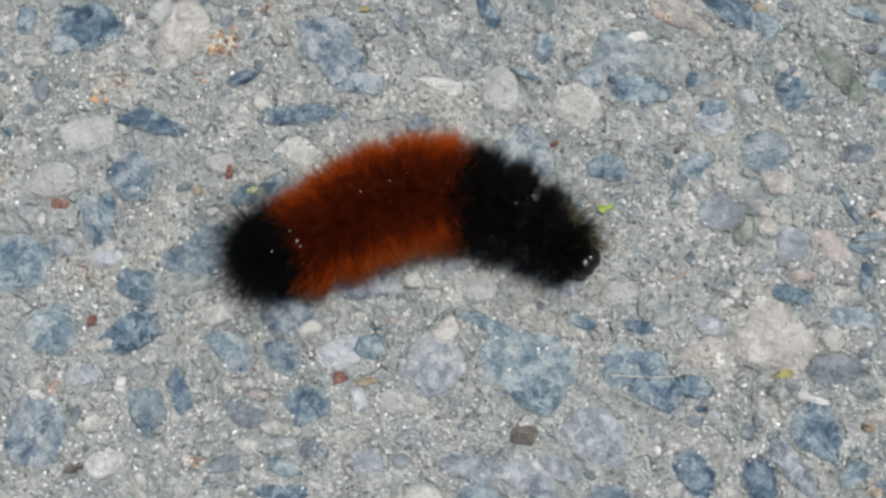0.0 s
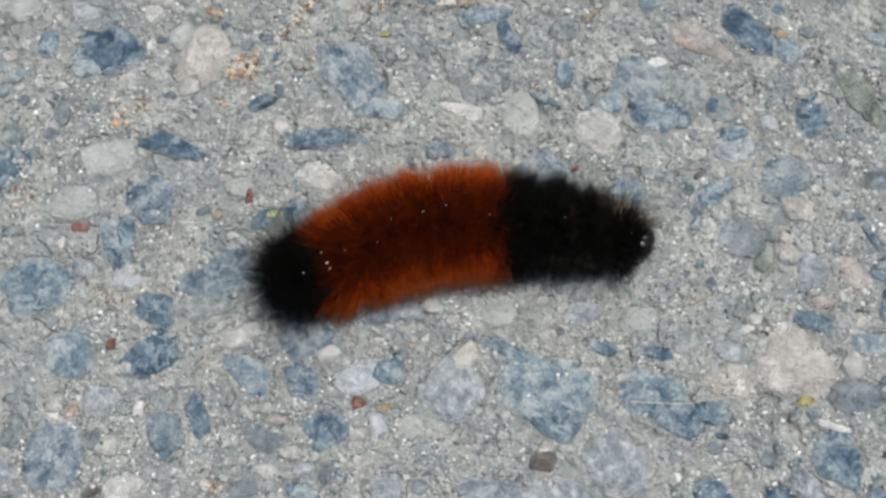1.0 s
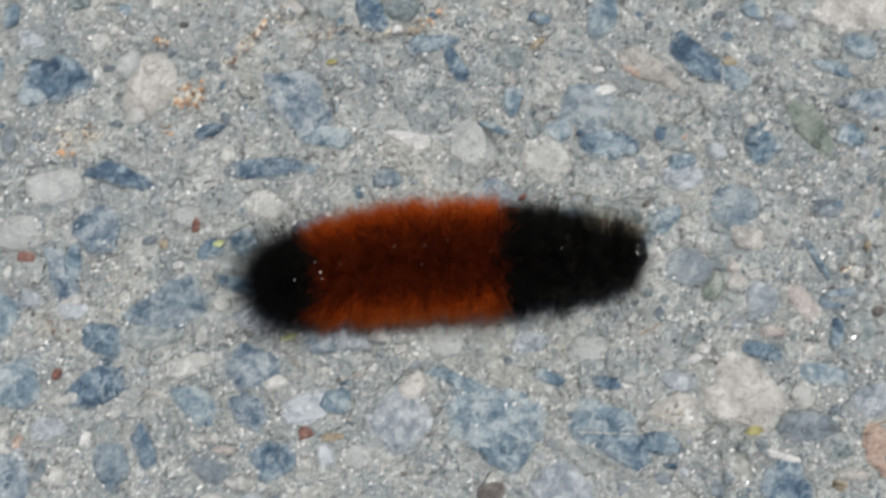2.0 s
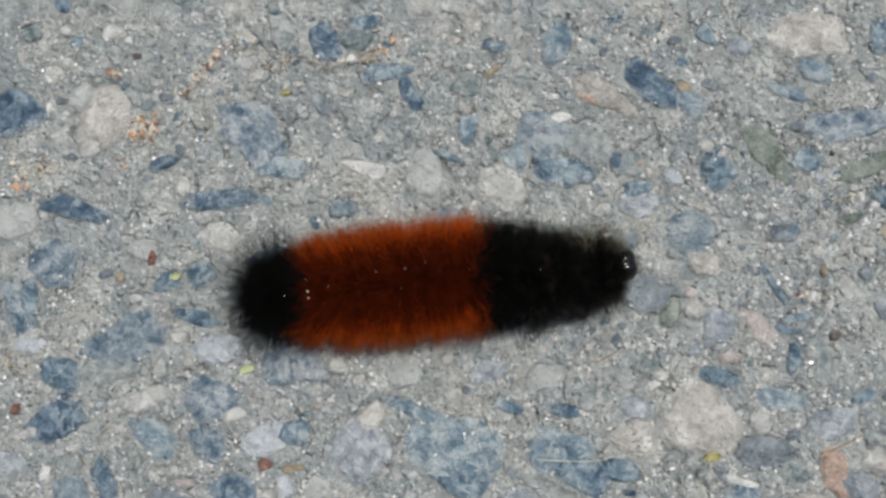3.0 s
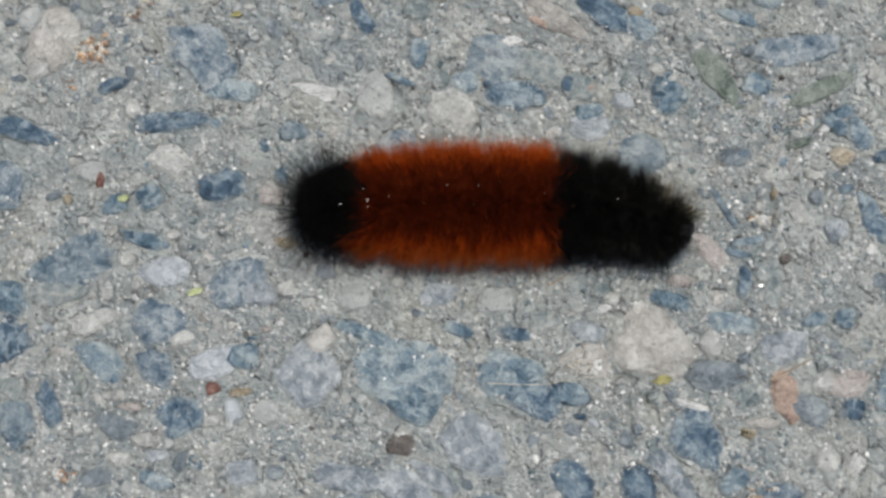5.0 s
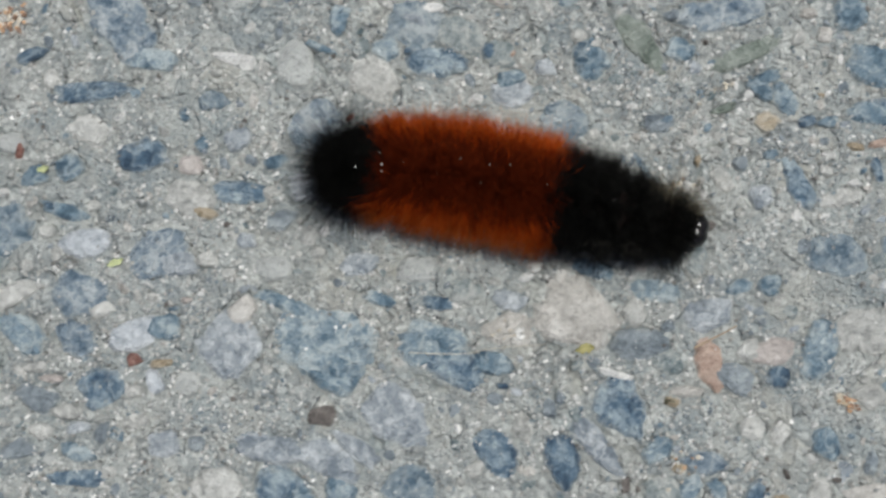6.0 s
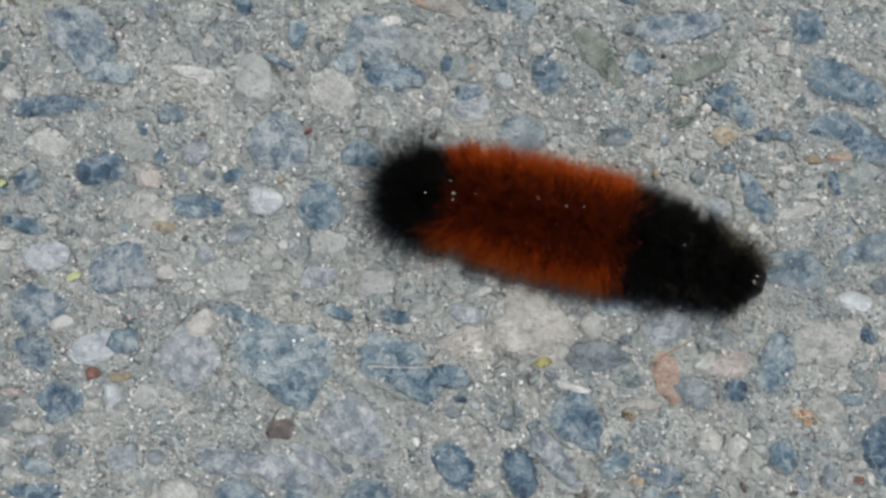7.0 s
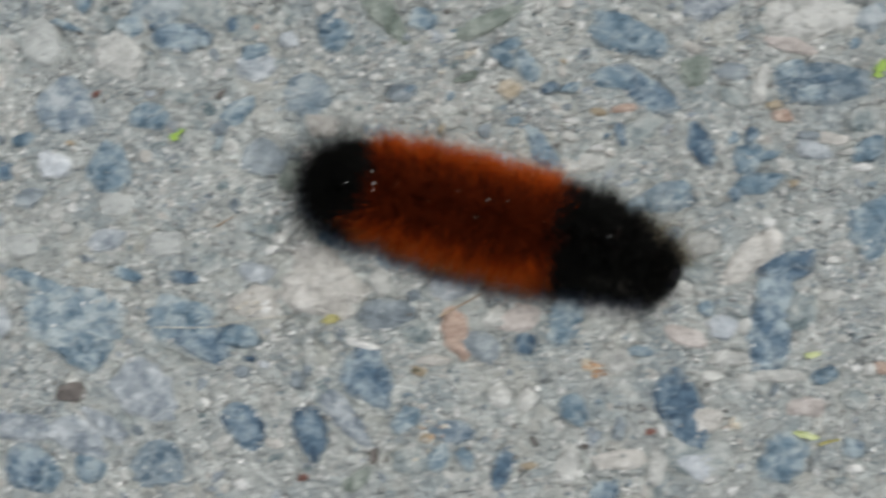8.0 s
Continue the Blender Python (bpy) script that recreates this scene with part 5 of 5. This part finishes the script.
crumbs(-41.49, 19.75, 1.75, 1.75, 40, 18, 0.26, [CRUMB_RED, CRUMB], "rust-brown dry crumbs lying on the asphalt", 43)
crumbs(-51.7, 18.73, 8.1, 2.7, 8, 70, 0.30, [CRUMB_PALE, CRUMB_PALE, CRUMB_RED, GRIT], "cream and brown grit crumbs in a crevice", 44)
crumbs(-53.21, 16.84, 3.37, 1.75, -10, 24, 0.5, [CRUMB_PALE, CRUMB, GRIT], "cream and ochre crumbs in a crevice", 45)
crumbs(-48.12, 0.86, 5.36, 6.03, 0, 80, 0.26, [CRUMB_PALE, GRIT, GRIT], "pale sandy grit crumbs on the asphalt", 46)
crumbs(-65.48, 7.87, 4.06, 6.09, 0, 60, 0.28, [CRUMB_RED, GRIT, CRUMB_PALE], "brown sandy crumbs on the asphalt", 47)
crumbs(-55.04, -4.01, 4.03, 4.03, 0, 50, 0.26, [CRUMB_PALE, GRIT, GRIT, CRUMB_RED], "pale sandy grit crumbs on the asphalt", 48)
crumbs(-41.52, -25.66, 3.31, 1.99, 0, 26, 0.28, [CRUMB_RED, CRUMB, GRIT], "rust-brown crumbs on the asphalt", 49)
crumbs(-32.3, 29.95, 4.69, 1.61, 45, 36, 0.28, [CRUMB_PALE, STRAW, GRIT], "pale straw crumbs in a crevice", 50)
crumbs(-10.92, 32.61, 3.99, 1.99, 20, 34, 0.30, [CRUMB, CRUMB_PALE, GRIT], "ochre and cream crumbs on the asphalt", 51)
crumbs(-21.22, 31.67, 8.01, 1.73, -10, 60, 0.26, [GRIT, GRIT, CRUMB_PALE], "pale sandy grit crumbs in a crevice", 52)
crumbs(37.4, 3.78, 1.92, 1.54, 0, 12, 0.26, [CRUMB_RED, STRAW], "brown crumbs on the asphalt", 53)
crumbs(39.26, 3.52, 1.41, 1.28, 0, 7, 0.55, [GRIT, CRUMB_PALE], "white grit crumbs on the asphalt", 54)
crumbs(37.48, -27.92, 3.81, 3.18, 60, 16, 0.3, [CRUMB_PALE, CRUMB, GRIT], "cream and ochre crumbs on the asphalt", 55)
crumbs(41.74, 14.58, 8.31, 1.28, 22, 50, 0.26, [GRIT, STRAW, GRIT], "pale sandy grit crumbs in a crevice", 56)
crumbs(56.26, -20.68, 3.16, 1.26, -35, 22, 0.34, [CRUMB, CRUMB, CRUMB_RED], "orange-brown crumbs on the asphalt", 57)
crumbs(71.35, -27.4, 1.87, 1.12, 0, 14, 0.4, [CRUMB, CRUMB_PALE], "orange crumbs on the asphalt", 58)
crumbs(55.77, -20.64, 2.27, 1.64, -40, 18, 0.34, [CRUMB, CRUMB_PALE], "ochre crumbs on the asphalt", 59)
leaf_bit(-35, 6.25, 1.32, 0.66, 20, LEAF, "small torn yellow-green leaf fragment lying on asphalt")
leaf_bit(-26.38, -4.53, 1.57, 0.92, 30, LEAF, "small torn yellow-green leaf fragment lying on asphalt")
dragged_leaf = leaf_bit(6.22, 4.37, 1.96, 1.05, 10, MOSS, "small torn fresh green leaf fragment lying on asphalt")
leaf_bit(26.76, -14.58, 2.17, 1.15, 10, OLIVE, "small torn withered olive leaf fragment lying on asphalt")
leaf_bit(80.37, -19.85, 1.74, 1.12, 0, LEAF, "small torn yellow-green leaf fragment lying on asphalt")
leaf_bit(79.27, -28.7, 2.86, 0.87, -15, LEAF, "small torn yellow-green leaf fragment lying on asphalt")
leaf_bit(81.72, -29.5, 2.48, 0.62, 15, OLIVE, "small torn withered olive leaf fragment lying on asphalt")
leaf_bit(89.12, 11.98, 2.26, 1.63, 60, MOSS, "small torn fresh green leaf fragment lying on asphalt")
leaf_bit(-26.78, -4.52, 1.69, 0.78, 25, LEAF, "small torn yellow-green leaf fragment lying on asphalt")
leaf_bit(-35.03, 6.18, 1.18, 0.79, 0, LEAF, "small torn yellow-green leaf fragment lying on asphalt")
fibre("grass_fibre", ((6.88, -14.93, 0.42), (10.09, -15.14, 0.42), (13.95, -15.09, 0.42), (15.87, -14.53, 0.42), (19.08, -14.28, 0.42), (22.41, -14.04, 0.42)), 0.05, STRAW, "thin pale dry grass fibre lying on the asphalt", "fibre")
fibre("dry_stalk", ((39.01, -14.57, 0.42), (40.68, -13.68, 0.42), (42.08, -13.05, 0.42), (43.75, -12.1, 0.42)), 0.13, TWIG, "thin brown dry stalk lying on the asphalt", "stalk")
fibre("dry_stalk", ((13.78, -3.78, 0.42), (14.94, -3.27, 0.42), (16.1, -2.51, 0.42)), 0.10, TWIG, "thin brown dry stalk lying on the asphalt", "stalk")
crumbs(-32.42, 29.19, 4.9, 0.93, 52, 44, 0.26, [CRUMB_PALE, STRAW, GRIT, CRUMB_RED], "straw and brown crumbs in a crevice", 60)
crumbs(-30.58, 31.56, 2.78, 0.79, 60, 22, 0.28, [CRUMB_RED, CRUMB, STRAW], "rust-brown crumbs in a crevice", 61)
crumbs(-23.17, 30.66, 5.28, 1.98, 10, 60, 0.24, [GRIT, GRIT, CRUMB_PALE, CRUMB_RED], "sandy brown grit crumbs on the asphalt", 62)
crumbs(-27.81, 32.47, 4.63, 1.98, 0, 36, 0.30, [GRIT, GRIT, CRUMB_PALE], "pale grit crumbs on the asphalt", 63)
crumbs(-14.61, 30.94, 5.92, 1.58, 8, 50, 0.26, [GRIT, CRUMB_PALE, GRIT], "pale sandy grit crumbs in a crevice", 64)
crumbs(17.84, -12.74, 3.85, 2.57, 0, 30, 0.34, [GRIT, GRIT, CRUMB_PALE], "pale grit crumbs on the asphalt", 65)
leaf_bit(-22.04, 27.48, 1.45, 0.79, 10, OLIVE, "small torn withered olive leaf fragment lying on asphalt")


# ---- what moves ----
KNOTS = np.array((0, 0.155, 0.405, 0.66, 0.82, 1.0))


def bend(points, u):
    """A smooth line through the six stations of the body: place and heading at u."""
    p = np.array(points, float).reshape(6, 2)
    n = len(KNOTS)
    h = np.diff(KNOTS)
    a, rhs = np.zeros((n, n)), np.zeros((n, 2))
    a[0, 0] = a[-1, -1] = 1
    for i in range(1, n - 1):
        a[i, i - 1], a[i, i], a[i, i + 1] = h[i - 1], 2 * (h[i - 1] + h[i]), h[i]
        rhs[i] = 6 * ((p[i + 1] - p[i]) / h[i] - (p[i] - p[i - 1]) / h[i - 1])
    m = np.linalg.solve(a, rhs)
    i = int(np.clip(np.searchsorted(KNOTS, u) - 1, 0, n - 2))
    s, w = u - KNOTS[i], h[i]
    slope = (p[i + 1] - p[i]) / w - w * (2 * m[i] + m[i + 1]) / 6
    here = p[i] + s * slope + s * s * m[i] / 2 + s ** 3 * (m[i + 1] - m[i]) / (6 * w)
    way = slope + s * m[i] + s * s * (m[i + 1] - m[i]) / (2 * w)
    return here, math.degrees(math.atan2(way[1], way[0]))


STANCES = []


def stance(t, *points):
    """Where the body lies at t seconds: tail, end of the dark tail, middle, start of the dark front, neck, front, in millimetres."""
    STANCES.append((t, points))


stance(0, -37.46, -1.12, -30.38, -0.75, -20.48, 4.07, -10.58, 5.49, -3.16, 2.79, 4.69, -2.62)
stance(0.5, -37.64, -1.01, -30.55, -0.76, -20.66, 3.55, -9.48, 5.11, -1.83, 4.08, 6.43, 0.84)
stance(1, -36.28, -1.26, -29.09, -0.4, -19.53, 3.75, -7.74, 5.03, 0.21, 4.6, 8.82, 2.98)
stance(1.5, -33.82, 0.57, -26.1, 1.32, -15.88, 4.03, -4.08, 4.7, 3.87, 4.3, 11.85, 3.65)
stance(2, -31.54, 1.3, -23.88, 2.21, -13.39, 4.03, -1.66, 4.58, 5.9, 4.84, 13.94, 5.74)
stance(2.2, -30.83, 1.66, -22.52, 2.35, -12.35, 4.31, -0.95, 5.01, 6.3, 5.04, 14.34, 6.98)
stance(3.3, -25.67, 3.82, -17.7, 4.43, -8.17, 5.04, 3.53, 6.26, 11.09, 6.55, 20.51, 7.78)
stance(3.5, -24.31, 2.94, -17.02, 3.82, -5.64, 4.95, 6.32, 6.2, 13.85, 6.82, 21.99, 7.62)
stance(4, -23.41, 3.49, -15.78, 3.92, -4.39, 5.04, 7.59, 6.09, 15.44, 6.7, 23.89, 7.37)
stance(4.5, -20.64, 3.9, -13.04, 4.34, -2, 5.15, 9.3, 5.77, 17.12, 5.38, 25.26, 1.68)
stance(4.7, -18.27, 4.2, -10.99, 4.51, 0.05, 5.14, 11.99, 5.57, 19.51, 4.81, 27.11, 1.92)
stance(5.8, -7.62, 5.93, -0.42, 6.04, 9.89, 4.96, 20.8, 3.06, 28.26, 1.48, 36.76, -0.4)
stance(6, -4.29, 5.52, 2.59, 5.47, 12.88, 4.45, 23.43, 2.19, 30.71, 0.33, 40.13, -1.65)
stance(6.5, 1.68, 5.88, 8.37, 5.53, 18.96, 3.48, 29.19, 1.07, 36.6, -0.82, 44.83, -4.07)
stance(7, 8.62, 4.52, 14.85, 4.16, 25.72, 1.77, 35.61, -0.78, 42.69, -2.94, 51.03, -5.9)
stance(7.5, 16.65, 2.62, 22.88, 2.12, 33.41, -0.66, 43.57, -3.55, 50.62, -5.85, 58.55, -8.75)
stance(8, 24.49, 0.39, 30.71, -0.1, 41.48, -3.01, 51.88, -5.96, 58.56, -7.87, 65.17, -11.12)


def motions():
    body, moving, head = build_caterpillar()
    base = []
    for t, points in STANCES:
        (x, y), turn = bend(points, 0.42)
        base.append((t, pose(x * MM, y * MM, 0, 0, 0, turn)))
    walk(body, base)
    for ring, seg in moving:
        rows = []
        for (t, points), (_, m) in zip(STANCES, base):
            (x, y), turn = bend(points, ring.u)
            ripple = max(0, math.sin(6.28 * (ring.u * 1.3 - t * 0.8)))
            lift = 0.25 * ripple * ripple
            rows.append((t, m.inverted() @ pose(x * MM, y * MM, (ring.height + lift) * MM, 0, 0, turn)))
        walk(seg, rows)
    rows = []
    for (t, points), (_, m) in zip(STANCES, base):
        (x, y), turn = bend(points, HEAD_U)
        rows.append((t, m.inverted() @ pose(x * MM, y * MM, HEAD_HEIGHT * MM, 0, 12, turn)))
    walk(head, rows)
    # a leaf fragment that the crawling body drags along a little
    (ax, ay), (bx, by) = (6.22, 4.37), (9.7, 6.86)
    walk(dragged_leaf, [(0.0, pose(ax * MM, ay * MM, 0, 0, 0, 10)), (1.0, pose(ax * MM, ay * MM, 0, 0, 0, 10)), (5.8, pose(bx * MM, by * MM, 0, 0, 0, 35)), (8.0, pose(bx * MM, by * MM, 0, 0, 0, 35))])


motions()
